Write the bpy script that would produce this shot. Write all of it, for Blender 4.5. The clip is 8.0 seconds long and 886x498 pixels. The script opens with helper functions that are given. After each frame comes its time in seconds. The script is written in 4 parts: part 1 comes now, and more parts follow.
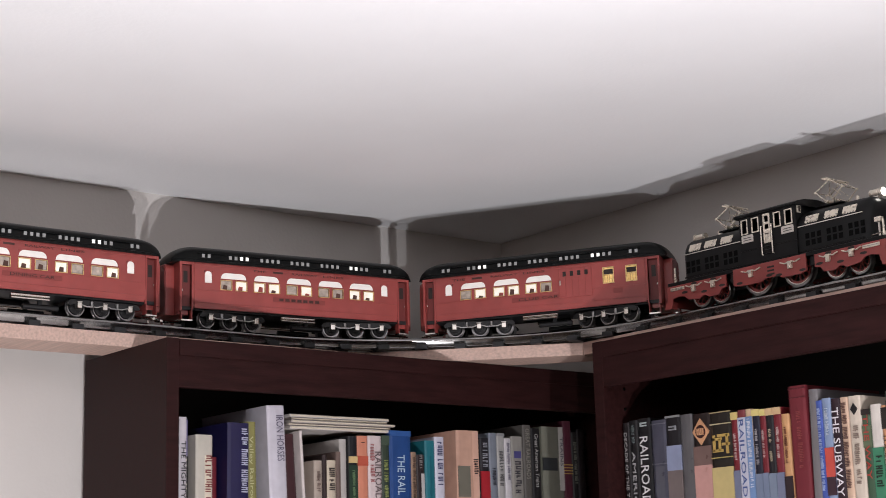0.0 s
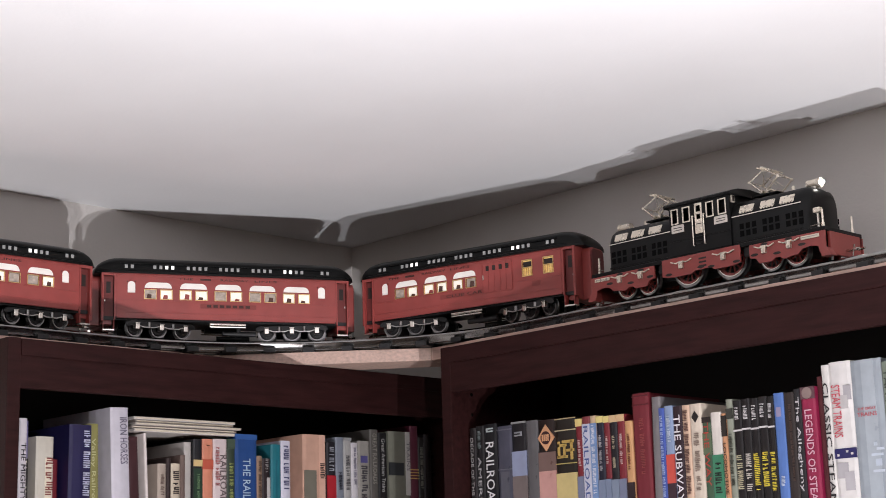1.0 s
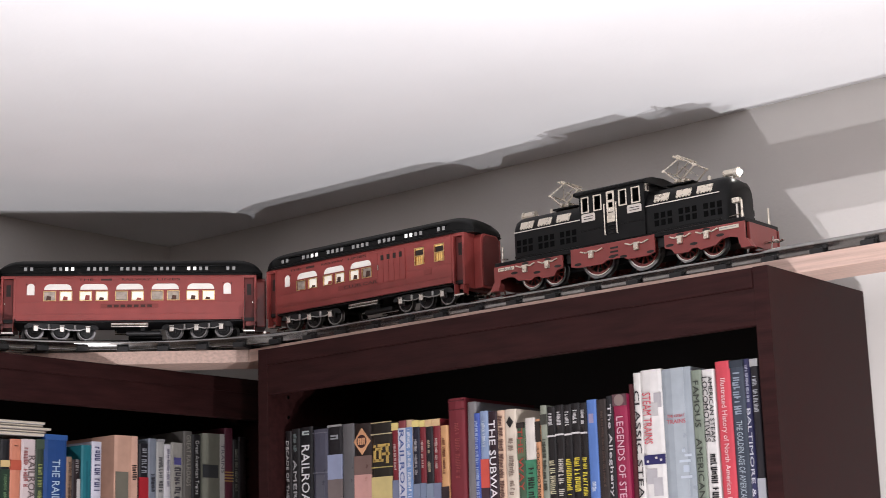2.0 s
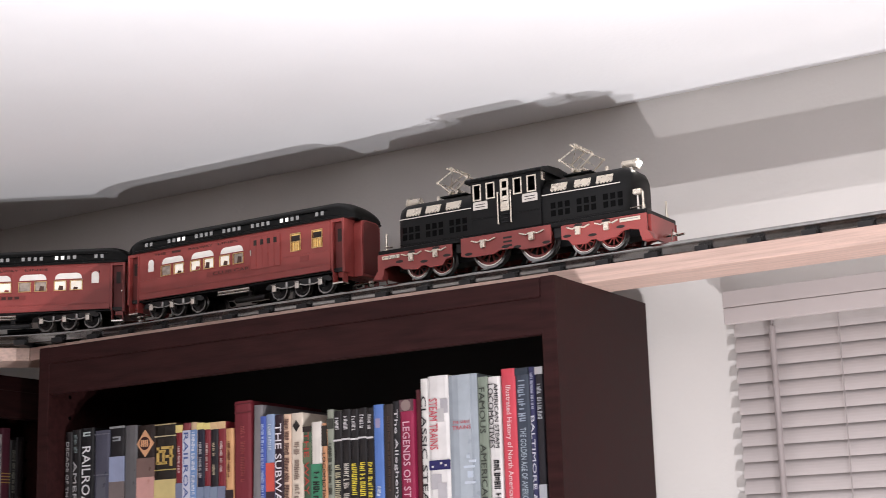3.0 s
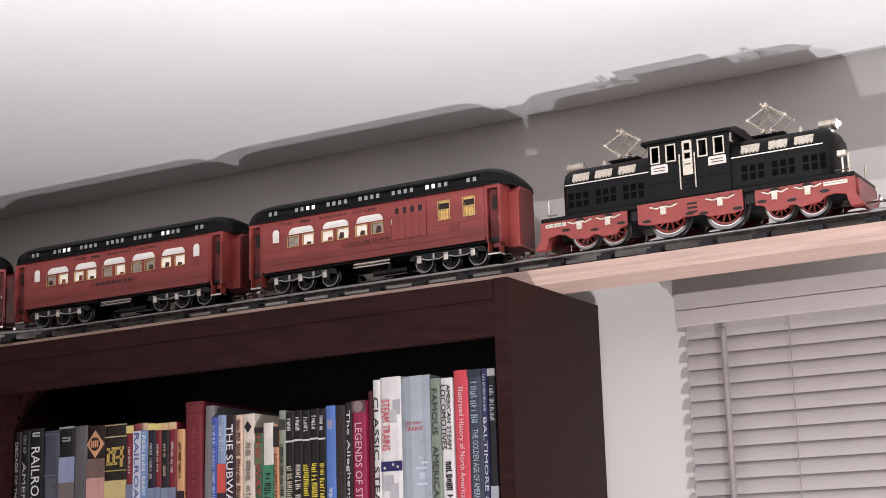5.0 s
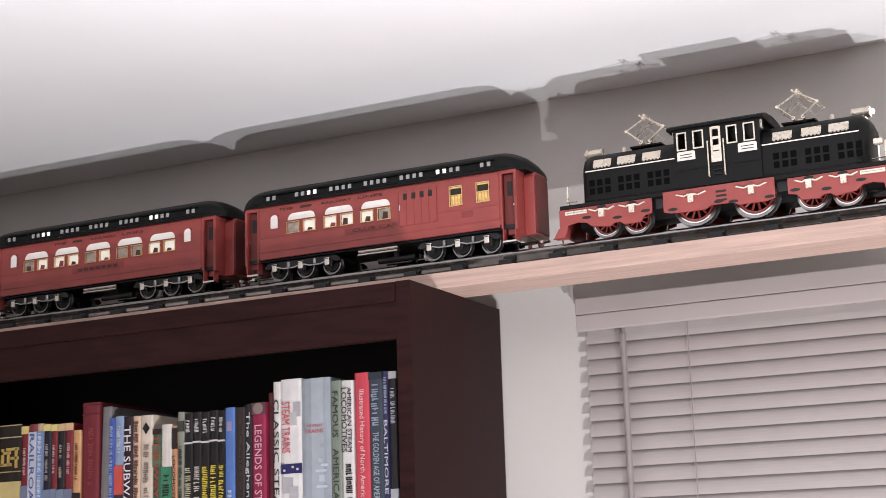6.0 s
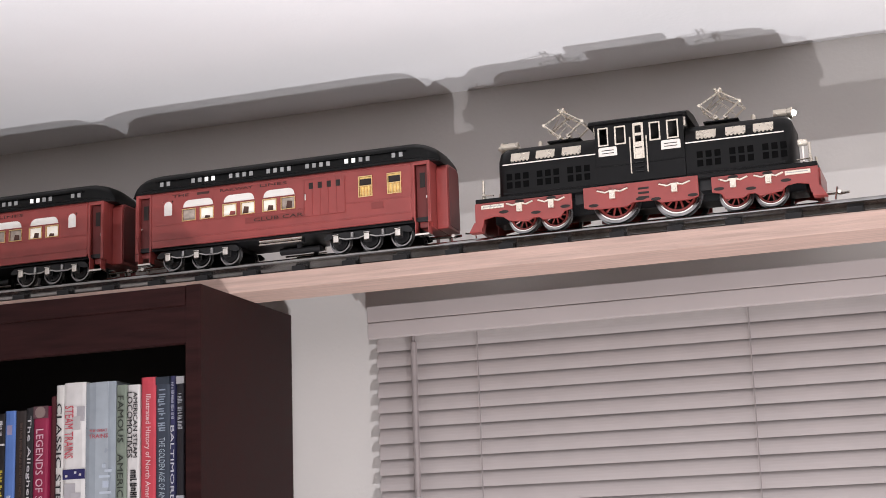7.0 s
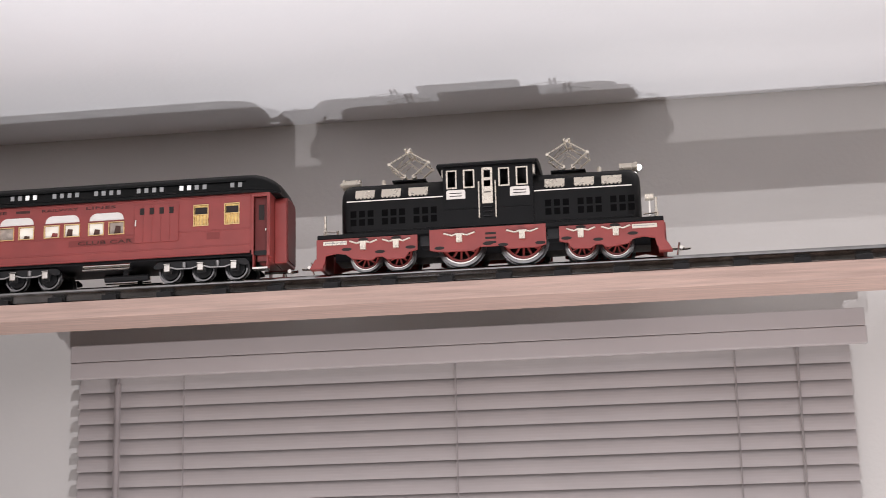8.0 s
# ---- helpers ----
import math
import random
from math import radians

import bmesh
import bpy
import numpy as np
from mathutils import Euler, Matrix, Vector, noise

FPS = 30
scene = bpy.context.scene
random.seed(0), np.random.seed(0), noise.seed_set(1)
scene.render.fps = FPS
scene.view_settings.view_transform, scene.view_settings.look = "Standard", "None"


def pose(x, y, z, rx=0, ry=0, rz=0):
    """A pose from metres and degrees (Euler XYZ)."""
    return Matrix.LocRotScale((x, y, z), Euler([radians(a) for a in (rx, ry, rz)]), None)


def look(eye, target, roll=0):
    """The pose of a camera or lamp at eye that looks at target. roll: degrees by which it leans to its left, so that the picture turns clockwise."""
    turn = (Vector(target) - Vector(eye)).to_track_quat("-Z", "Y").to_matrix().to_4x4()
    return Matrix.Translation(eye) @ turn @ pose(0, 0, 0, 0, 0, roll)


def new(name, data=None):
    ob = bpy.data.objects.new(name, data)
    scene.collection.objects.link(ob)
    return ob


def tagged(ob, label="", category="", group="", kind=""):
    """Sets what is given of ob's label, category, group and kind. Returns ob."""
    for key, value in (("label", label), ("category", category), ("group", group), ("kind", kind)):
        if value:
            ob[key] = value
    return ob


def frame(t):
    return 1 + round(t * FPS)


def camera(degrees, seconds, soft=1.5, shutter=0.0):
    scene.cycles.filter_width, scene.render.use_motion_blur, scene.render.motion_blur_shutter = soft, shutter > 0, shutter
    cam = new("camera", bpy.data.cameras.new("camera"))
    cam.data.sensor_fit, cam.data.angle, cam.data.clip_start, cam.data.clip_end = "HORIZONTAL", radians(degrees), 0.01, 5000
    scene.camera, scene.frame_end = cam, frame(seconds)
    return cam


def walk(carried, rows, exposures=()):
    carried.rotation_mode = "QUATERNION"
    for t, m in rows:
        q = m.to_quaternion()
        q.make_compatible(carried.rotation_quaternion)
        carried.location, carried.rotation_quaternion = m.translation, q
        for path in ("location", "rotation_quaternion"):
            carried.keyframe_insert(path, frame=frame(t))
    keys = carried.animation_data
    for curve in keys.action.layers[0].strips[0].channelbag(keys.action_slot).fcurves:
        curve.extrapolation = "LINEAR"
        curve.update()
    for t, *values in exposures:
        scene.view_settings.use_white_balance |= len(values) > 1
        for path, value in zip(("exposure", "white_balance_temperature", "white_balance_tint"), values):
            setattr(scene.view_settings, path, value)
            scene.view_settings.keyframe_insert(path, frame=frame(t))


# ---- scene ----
# ---- camera: a tripod pan ----
EYE = Vector((2.353, -2.021, 1.749))


def aim(yaw, pitch, roll):
    """Camera pose from compass yaw (0 = north wall), pitch and roll in degrees."""
    a, b = radians(yaw), radians(pitch)
    ahead = Vector((math.sin(a) * math.cos(b), math.cos(a) * math.cos(b), math.sin(b)))
    return look(EYE, EYE + ahead, roll)


cam = camera(31.07, 8.0, soft=0.85, shutter=0.15)
walk(cam, [
    (0.0, aim(-51.47, 12.18, -1.70)), (0.5, aim(-48.52, 12.15, -1.72)), (1.0, aim(-45.98, 12.18, -1.74)),
    (1.2, aim(-44.84, 12.17, -1.75)), (2.3, aim(-37.34, 12.09, -1.75)), (2.5, aim(-36.00, 12.08, -1.75)),
    (3.0, aim(-31.74, 12.03, -1.75)), (3.2, aim(-30.42, 12.04, -1.76)), (3.5, aim(-30.19, 12.05, -1.76)),
    (4.0, aim(-30.27, 12.04, -1.74)), (4.5, aim(-30.27, 12.03, -1.74)), (4.7, aim(-30.27, 12.03, -1.75)),
    (5.8, aim(-27.53, 12.02, -1.78)), (6.0, aim(-26.45, 12.02, -1.79)), (6.5, aim(-21.72, 11.95, -1.84)),
    (7.0, aim(-18.86, 12.03, -1.98)),
    (7.1, aim(-18.49, 12.66, -1.92)), (7.2, aim(-17.93, 12.75, -1.85)), (7.3, aim(-16.31, 12.83, -1.80)), (7.4, aim(-15.16, 12.80, -1.73)), (7.5, aim(-13.90, 12.77, -1.67)), (8.0, aim(-8.32, 13.51, -1.29)),
], exposures=[(0.0, 0.12), (1.0, 0.24), (2.5, 0.28), (3.5, 0.22), (4.5, 0.12), (6.0, 0.08), (6.5, -0.06), (7.0, -0.14), (8.0, -0.40)])

# ---- light: two household bulbs below the view, night outside ----
CEIL, TOP = 2.425, 2.13          # ceiling height, top of the bookcases
night = bpy.data.worlds.new("night")
scene.world = night
night.use_nodes = True
night.node_tree.nodes["Background"].inputs[0].default_value = (0.02, 0.025, 0.04, 1)
night.node_tree.nodes["Background"].inputs[1].default_value = 0.2


def bulb(name, x, y, z, watts, radius, colour):
    lamp = bpy.data.lights.new(name, "POINT")
    lamp.energy, lamp.shadow_soft_size, lamp.color = watts, radius, colour
    ob = new(name, lamp)
    ob.location = (x, y, z)
    return ob


bulb("bulb_near_wall", 2.60, -1.40, 0.40, 120, 0.010, (1.0, 0.985, 1.03))
bulb("bulb_mid_room", 2.27, -1.66, 0.60, 65, 0.010, (1.0, 0.985, 1.03))
# unseen upward spot, added only to brighten the ceiling
up = bpy.data.lights.new("ceiling_fill", "SPOT")
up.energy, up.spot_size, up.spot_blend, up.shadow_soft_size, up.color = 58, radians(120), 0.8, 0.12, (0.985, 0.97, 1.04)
ceiling_fill = new("ceiling_fill", up)
ceiling_fill.matrix_basis = pose(1.85, -1.50, 1.42, 180, 0, 0)

# ---- materials ----


def mat(name, col, rough=0.5, metal=0.0, var=0.12, scale=25.0, bump=0.0, bscale=300.0, stretch=(1, 1, 1), glow=0.0, island=0.0, coat=0.0, spec=0.5):
    m = bpy.data.materials.new(name)
    m.use_nodes = True
    t = m.node_tree
    n, l = t.nodes, t.links
    b = n["Principled BSDF"]
    b.inputs["Roughness"].default_value = rough
    b.inputs["Metallic"].default_value = metal
    b.inputs["Coat Weight"].default_value = coat
    b.inputs["Specular IOR Level"].default_value = spec
    tc = n.new("ShaderNodeTexCoord")
    mp = n.new("ShaderNodeMapping")
    mp.inputs["Scale"].default_value = stretch
    l.new(tc.outputs["Object"], mp.inputs["Vector"])
    nz = n.new("ShaderNodeTexNoise")
    nz.inputs["Scale"].default_value = scale
    nz.inputs["Detail"].default_value = 6
    l.new(mp.outputs["Vector"], nz.inputs["Vector"])
    rp = n.new("ShaderNodeValToRGB")
    rp.color_ramp.elements[0].position, rp.color_ramp.elements[1].position = 0.3, 0.7
    rp.color_ramp.elements[0].color = (*[c * (1 - var) for c in col], 1)
    rp.color_ramp.elements[1].color = (*[min(1, c * (1 + var)) for c in col], 1)
    l.new(nz.outputs["Fac"], rp.inputs["Fac"])
    out = rp.outputs["Color"]
    if island:
        info = n.new("ShaderNodeObjectInfo")
        hsv = n.new("ShaderNodeHueSaturation")
        mr = n.new("ShaderNodeMapRange")
        mr.inputs["To Min"].default_value, mr.inputs["To Max"].default_value = 1 - island, 1 + island
        l.new(info.outputs["Random"], mr.inputs["Value"])
        l.new(mr.outputs["Result"], hsv.inputs["Value"])
        l.new(out, hsv.inputs["Color"])
        out = hsv.outputs["Color"]
    l.new(out, b.inputs["Base Color"])
    rr = n.new("ShaderNodeMapRange")
    rr.inputs["To Min"].default_value, rr.inputs["To Max"].default_value = max(0, rough - 0.08), min(1, rough + 0.08)
    l.new(nz.outputs["Fac"], rr.inputs["Value"])
    l.new(rr.outputs["Result"], b.inputs["Roughness"])
    if bump:
        nb = n.new("ShaderNodeTexNoise")
        nb.inputs["Scale"].default_value = bscale
        nb.inputs["Detail"].default_value = 4
        l.new(mp.outputs["Vector"], nb.inputs["Vector"])
        bp = n.new("ShaderNodeBump")
        bp.inputs["Strength"].default_value = bump
        bp.inputs["Distance"].default_value = 0.002
        l.new(nb.outputs["Fac"], bp.inputs["Height"])
        l.new(bp.outputs["Normal"], b.inputs["Normal"])
    if glow:
        b.inputs["Emission Color"].default_value = (*col, 1)
        b.inputs["Emission Strength"].default_value = glow
    return m


M_CEIL = mat("ceiling_paint", (0.88, 0.875, 0.88), 0.9, var=0.03, scale=3, bump=0.15, bscale=120)
M_WALL = mat("wall_paint", (0.64, 0.608, 0.58), 0.85, var=0.04, scale=4, bump=0.2, bscale=160)
# unseen far walls and floor: dark, warm tones picked to set the bounce light
M_FAR = mat("bounce_wall_taupe", (0.22, 0.19, 0.165), 0.85, var=0.05, scale=4)
M_FLOOR = mat("bounce_floor_carpet", (0.07, 0.045, 0.032), 0.95, var=0.25, scale=60, bump=0.5)
M_CASE = mat("espresso_wood", (0.024, 0.0078, 0.0076), 0.50, var=0.30, scale=14, bump=0.12, bscale=60, stretch=(1, 8, 8), spec=0.13)
M_CASE_B = mat("bookcase_back", (0.012, 0.008, 0.008), 0.6, var=0.2)
M_PINE = mat("planed_pine", (0.58, 0.41, 0.345), 0.6, var=0.16, scale=18, bump=0.25, bscale=70, stretch=(0.6, 14, 14))
M_BLIND = mat("blind_vinyl", (0.43, 0.385, 0.375), 0.5, var=0.05, scale=8)
M_VAL = mat("valance_vinyl", (0.47, 0.42, 0.41), 0.45, var=0.04, scale=8)
M_CORD = mat("blind_cord", (0.27, 0.24, 0.23), 0.8, var=0.1)
# wand colour darkened to take in its shadow on the slats
M_WAND = mat("wand_with_shadow", (0.29, 0.255, 0.25), 0.65, var=0.1, spec=0.1)
M_PANE = mat("night_glass", (0.01, 0.01, 0.012), 0.05, var=0.0)
M_TRIM = mat("window_trim", (0.78, 0.77, 0.75), 0.5, var=0.04)
M_RAIL = mat("tinplate_rail", (0.32, 0.315, 0.31), 0.18, metal=1.0, var=0.15, scale=80)
M_TIE = mat("black_tie", (0.012, 0.012, 0.013), 0.5, var=0.2)

# ---- mesh helpers ----


def part(name, bm, material, parent=None, label="", smooth=False, bevel=0.0):
    me = bpy.data.meshes.new(name)
    bmesh.ops.recalc_face_normals(bm, faces=bm.faces)
    if bevel:
        edges = [e for e in bm.edges if len(e.link_faces) == 2 and e.calc_face_angle(0) > 0.6]
        bmesh.ops.bevel(bm, geom=edges, offset=bevel, segments=2, affect="EDGES", profile=0.6)
    if smooth:
        for f in bm.faces:
            f.smooth = True
    bm.to_mesh(me)
    bm.free()
    for m in (material if isinstance(material, (list, tuple)) else [material]):
        me.materials.append(m)
    ob = new(name, me)
    if smooth:
        me.set_sharp_from_angle(angle=radians(40))
    if parent:
        ob.parent = parent
    if label:
        ob["label"] = label
    return ob


def box(bm, x0, x1, y0, y1, z0, z1):
    v = [bm.verts.new((x, y, z)) for x in (x0, x1) for y in (y0, y1) for z in (z0, z1)]
    for q in ((0, 1, 3, 2), (4, 6, 7, 5), (0, 4, 5, 1), (2, 3, 7, 6), (0, 2, 6, 4), (1, 5, 7, 3)):
        bm.faces.new([v[i] for i in q])
    return bm


def B(x0, x1, y0, y1, z0, z1):
    return box(bmesh.new(), x0, x1, y0, y1, z0, z1)


def prism(outline, y0, y1, bm=None):
    """A plate with an outline in x, z, from y0 to y1."""
    bm = bm or bmesh.new()
    a = [bm.verts.new((x, y0, z)) for x, z in outline]
    b = [bm.verts.new((x, y1, z)) for x, z in outline]
    bm.faces.new(a)
    bm.faces.new(list(reversed(b)))
    for i in range(len(a)):
        j = (i + 1) % len(a)
        bm.faces.new((a[i], b[i], b[j], a[j]))
    return bm


def plate(outline, z0, z1):
    """A flat board with an outline in x, y."""
    bm = bmesh.new()
    a = [bm.verts.new((x, y, z0)) for x, y in outline]
    b = [bm.verts.new((x, y, z1)) for x, y in outline]
    bm.faces.new(a)
    bm.faces.new(list(reversed(b)))
    for i in range(len(a)):
        j = (i + 1) % len(a)
        bm.faces.new((a[i], b[i], b[j], a[j]))
    return bm


def rod(bm, p, q, r, n=10, r2=None):
    """A round bar from p to q."""
    p, q = Vector(p), Vector(q)
    d = (q - p).normalized()
    u = d.orthogonal().normalized()
    w = d.cross(u)
    r2 = r if r2 is None else r2
    a, b = [], []
    for i in range(n):
        c, s = math.cos(2 * math.pi * i / n), math.sin(2 * math.pi * i / n)
        a.append(bm.verts.new(p + (u * c + w * s) * r))
        b.append(bm.verts.new(q + (u * c + w * s) * r2))
    bm.faces.new(a)
    bm.faces.new(list(reversed(b)))
    for i in range(n):
        j = (i + 1) % n
        bm.faces.new((a[i], b[i], b[j], a[j]))
    return bm


def lathe(profile, n=20, bm=None, x=0.0, z=0.0):
    """Turned about the y axis: profile of (radius, y)."""
    bm = bm or bmesh.new()
    rings = [[bm.verts.new((x + r * math.cos(2 * math.pi * i / n), y, z + r * math.sin(2 * math.pi * i / n))) for i in range(n)] for r, y in profile]
    for a, b in zip(rings, rings[1:]):
        for i in range(n):
            bm.faces.new((a[i], b[i], b[(i + 1) % n], a[(i + 1) % n]))
    bm.faces.new(rings[0])
    bm.faces.new(list(reversed(rings[-1])))
    return bm


def panel_with_holes(bm, x0, x1, z0, z1, y0, y1, holes):
    """A wall in x, z from y0 to y1 with rectangular openings (x0, x1, z0, z1)."""
    xs = sorted({x0, x1, *[h[0] for h in holes], *[h[1] for h in holes]})
    zs = sorted({z0, z1, *[h[2] for h in holes], *[h[3] for h in holes]})
    for i in range(len(xs) - 1):
        run = None
        for k in range(len(zs)):
            solid = k < len(zs) - 1 and not any(
                h[0] < (xs[i] + xs[i + 1]) / 2 < h[1] and h[2] < (zs[k] + zs[k + 1]) / 2 < h[3] for h in holes)
            if solid and run is None:
                run = zs[k]
            if not solid and run is not None:
                box(bm, xs[i], xs[i + 1], y0, y1, run, zs[k])
                run = None
    bmesh.ops.remove_doubles(bm, verts=bm.verts, dist=1e-6)
    return bm


def lettering(name, words, height, length, material, parent, m, label=""):
    """Raised letters, scaled to a length, facing local +z, reading along local +x."""
    cu = bpy.data.curves.new(name, "FONT")
    cu.body, cu.size, cu.extrude = words, 1.0, 0.004
    cu.resolution_u = 2
    tmp = bpy.data.objects.new("tmp", cu)
    scene.collection.objects.link(tmp)
    me = bpy.data.meshes.new_from_object(tmp.evaluated_get(bpy.context.evaluated_depsgraph_get()))
    bpy.data.objects.remove(tmp)
    bpy.data.curves.remove(cu)
    xs = [v.co.x for v in me.vertices]
    ys = [v.co.y for v in me.vertices]
    w, h = max(xs) - min(xs), max(ys) - min(ys)
    cx, cy = (max(xs) + min(xs)) / 2, (max(ys) + min(ys)) / 2
    for v in me.vertices:
        v.co = ((v.co.x - cx) * length / w, (v.co.y - cy) * height / h, v.co.z * 0.05)
    me.materials.append(material)
    ob = new(name, me)
    ob.parent = parent
    ob.matrix_basis = m
    if label:
        ob["label"] = label
    return ob


def thing(name, label, category, group="", m=None):
    e = new(name)
    e.empty_display_size = 0.05
    if m is not None:
        e.matrix_basis = m
    return tagged(e, label, category, group)


# ---- the room ----


def room():
    bm = bmesh.new()
    panel_with_holes(bm, -0.15, 5.9, 0, CEIL, 0.0, 0.15, [(1.66, 2.48, 0.95, 2.05)])
    tagged(part("wall_north", bm, M_WALL), "off-white painted wall behind the train", "wall", kind="structure")
    tagged(part("wall_west", B(-0.15, 0, -5.6, 0, 0, CEIL), M_WALL), "off-white painted wall", "wall", kind="structure")
    # south and east walls are out of view, set far back to weaken bounce
    tagged(part("wall_south", B(-0.15, 5.9, -5.75, -5.6, 0, CEIL), M_FAR), "unseen taupe wall, toned to set the bounce light", "wall", kind="structure")
    tagged(part("wall_east", B(5.75, 5.9, -5.6, 0, 0, CEIL), M_FAR), "unseen taupe wall, toned to set the bounce light", "wall", kind="structure")
    tagged(part("ceiling", B(-0.15, 5.9, -5.75, 0.15, CEIL, CEIL + 0.1), M_CEIL), "white painted ceiling", "ceiling", kind="structure")
    tagged(part("floor", B(-0.15, 5.9, -5.75, 0.15, -0.1, 0), M_FLOOR), "unseen brown carpet floor, toned to set the bounce light", "floor", kind="structure")
    w = tagged(new("window_1"), "window behind a closed blind, night outside", "window", kind="structure")
    for x0, x1, z0, z1 in ((1.66, 1.70, 0.95, 2.05), (2.44, 2.48, 0.95, 2.05), (1.70, 2.44, 0.95, 0.99), (1.70, 2.44, 2.01, 2.05), (1.70, 2.44, 1.48, 1.52)):
        part("window_frame", B(x0, x1, 0.04, 0.09, z0, z1), M_TRIM, w, bevel=0.003)
    part("pane", B(1.70, 2.44, 0.06, 0.066, 0.99, 1.48), M_PANE, w)
    part("pane", B(1.70, 2.44, 0.06, 0.066, 1.52, 2.01), M_PANE, w)


def scuffs():
    """Small plaster nicks beside the bookcase and over the curve."""
    for x, z, w, h in ((1.4180, 2.0830, 0.008, 0.0012), (1.4265, 2.0770, 0.007, 0.0016)):
        bm = B(x, x + w, -0.0008, 0.001, z, z + h)
        part("scuff", bm, M_CORD, bpy.data.objects["wall_north"], "small grey scuff in the paint", bevel=0.0003)


def blind():
    b = thing("venetian_blind", "closed grey-beige venetian blind with a two-step valance", "blind")
    x0, x1 = 1.574, 2.565
    part("valance", B(1.572, 2.584, -0.060, -0.052, 2.0785, 2.1000), M_VAL, b, bevel=0.0015)
    part("valance", B(1.571, 2.583, -0.0588, -0.051, 2.1002, 2.1230), M_VAL, b, bevel=0.0015)
    part("headrail", B(x0, x1, -0.050, -0.006, 2.084, 2.118), M_TRIM, b)
    pitch, n = 0.0207, 52
    me = None
    for i in range(n):
        z = 2.0742 - i * pitch
        if me is None:
            bm = bmesh.new()
            prof = []
            for k in range(7):
                u = k / 6 - 0.5
                prof.append((0.0016 * (1 - 4 * u * u), u * 0.025))
            cols = []
            for d in (0, 0.0009):
                for xx in (x0, x1):
                    cols.append([bm.verts.new((xx, -(c * math.cos(0.34) - u * math.sin(0.34)) + d, u * math.cos(0.34) + c * math.sin(0.34))) for c, u in prof])
            for k in range(6):
                bm.faces.new((cols[0][k], cols[1][k], cols[1][k + 1], cols[0][k + 1]))
                bm.faces.new((cols[2][k], cols[2][k + 1], cols[3][k + 1], cols[3][k]))
                bm.faces.new((cols[0][k], cols[0][k + 1], cols[2][k + 1], cols[2][k]))
                bm.faces.new((cols[1][k], cols[3][k], cols[3][k + 1], cols[1][k + 1]))
            bm.faces.new((cols[0][0], cols[2][0], cols[3][0], cols[1][0]))
            bm.faces.new((cols[0][6], cols[1][6], cols[3][6], cols[2][6]))
            ob = part("slat", bm, M_BLIND, b)
            me = ob.data
        else:
            ob = new("slat", me)
            ob.parent = b
        ob.location = (0, -0.028, z + 2.07 * math.sin(radians(0.2)))
        ob.rotation_euler = (0, radians(0.2 + 0.004 * math.sin(i * 2.3)), 0)
    for x in (1.720, 2.076, 2.4245):
        bm = bmesh.new()
        rod(bm, (x, -0.0415, 2.080), (x, -0.0415, 1.02), 0.0008, 6)
        part("ladder_cord", bm, M_CORD, b)
    # left wand is drawn thicker so that it covers its shadow too
    for x, r in ((1.633, 0.0044), (2.500, 0.0013)):
        bm = bmesh.new()
        rod(bm, (x, -0.048, 2.071), (x, -0.048, 1.30), r, 8)
        rod(bm, (x, -0.048, 2.080), (x, -0.048, 2.068), 0.002, 8)
        part("wand", bm, M_WAND if r > 0.003 else M_CORD, b, "translucent tilt wand, widened and darkened for its shadow" if r > 0.003 else "lift cord")
    part("bottom_rail", B(x0, x1, -0.045, -0.022, 0.990, 1.006), M_VAL, b, bevel=0.002)


CASE_W, CASE_D, FASCIA, PANEL = 0.90, 0.27, 0.073, 0.021


def bookcase(m, shelves):
    """Local: front face at y = 0 looking to -y, x from 0 to the width, z up."""
    c = thing("bookcase", "tall dark espresso wood bookcase full of railroad books", "bookcase", "bookcases", m)
    part("side_panel", B(0, PANEL, 0, CASE_D, 0, TOP), M_CASE, c, bevel=0.0012)
    part("side_panel", B(CASE_W - PANEL, CASE_W, 0, CASE_D, 0, TOP), M_CASE, c, bevel=0.0012)
    part("top_board", B(PANEL, CASE_W - PANEL, 0.014, CASE_D, TOP - 0.022, TOP - 0.001), M_CASE, c)
    part("fascia", B(PANEL, CASE_W - PANEL, 0.001, 0.014, TOP - FASCIA, TOP - 0.001), M_CASE, c, bevel=0.001)
    part("fascia_bead", B(PANEL, CASE_W - PANEL, -0.0015, 0.001, TOP - 0.026, TOP - 0.001), M_CASE, c, bevel=0.0007)
    part("back_panel", B(PANEL, CASE_W - PANEL, CASE_D - 0.008, CASE_D, 0.05, TOP - 0.022), M_CASE_B, c)
    part("plinth", B(PANEL, CASE_W - PANEL, 0.01, 0.03, 0, 0.07), M_CASE, c)
    for z in shelves:
        part("shelf", B(PANEL, CASE_W - PANEL, 0.006, CASE_D - 0.008, z - 0.02, z), M_CASE, c, bevel=0.001)
    for xx in (PANEL, CASE_W - PANEL):
        for k in range(9):
            bm = bmesh.new()
            s = 1 if xx < 0.4 else -1
            rod(bm, (xx, 0.045, 1.80 + k * 0.032), (xx + 0.0012 * s, 0.045, 1.80 + k * 0.032), 0.0028, 8)
            part("shelf_hole", bm, M_RAIL, c, "small metal shelf-pin socket")
    return c


SHELF_Z = 1.752
M_NORTH = pose(0.539, -0.281, 0)
M_WEST = pose(0.281, -0.896, 0, 0, 0, 90)
room()
scuffs()
blind()
bookcase(M_NORTH, (SHELF_Z, 1.42, 1.08, 0.74, 0.40, 0.07))
bookcase(M_WEST, (SHELF_Z, 1.42, 1.08, 0.74, 0.40, 0.07))

# ---- train shelf and track ----
BOARD_T, RAIL_T = 0.0215, 2.172
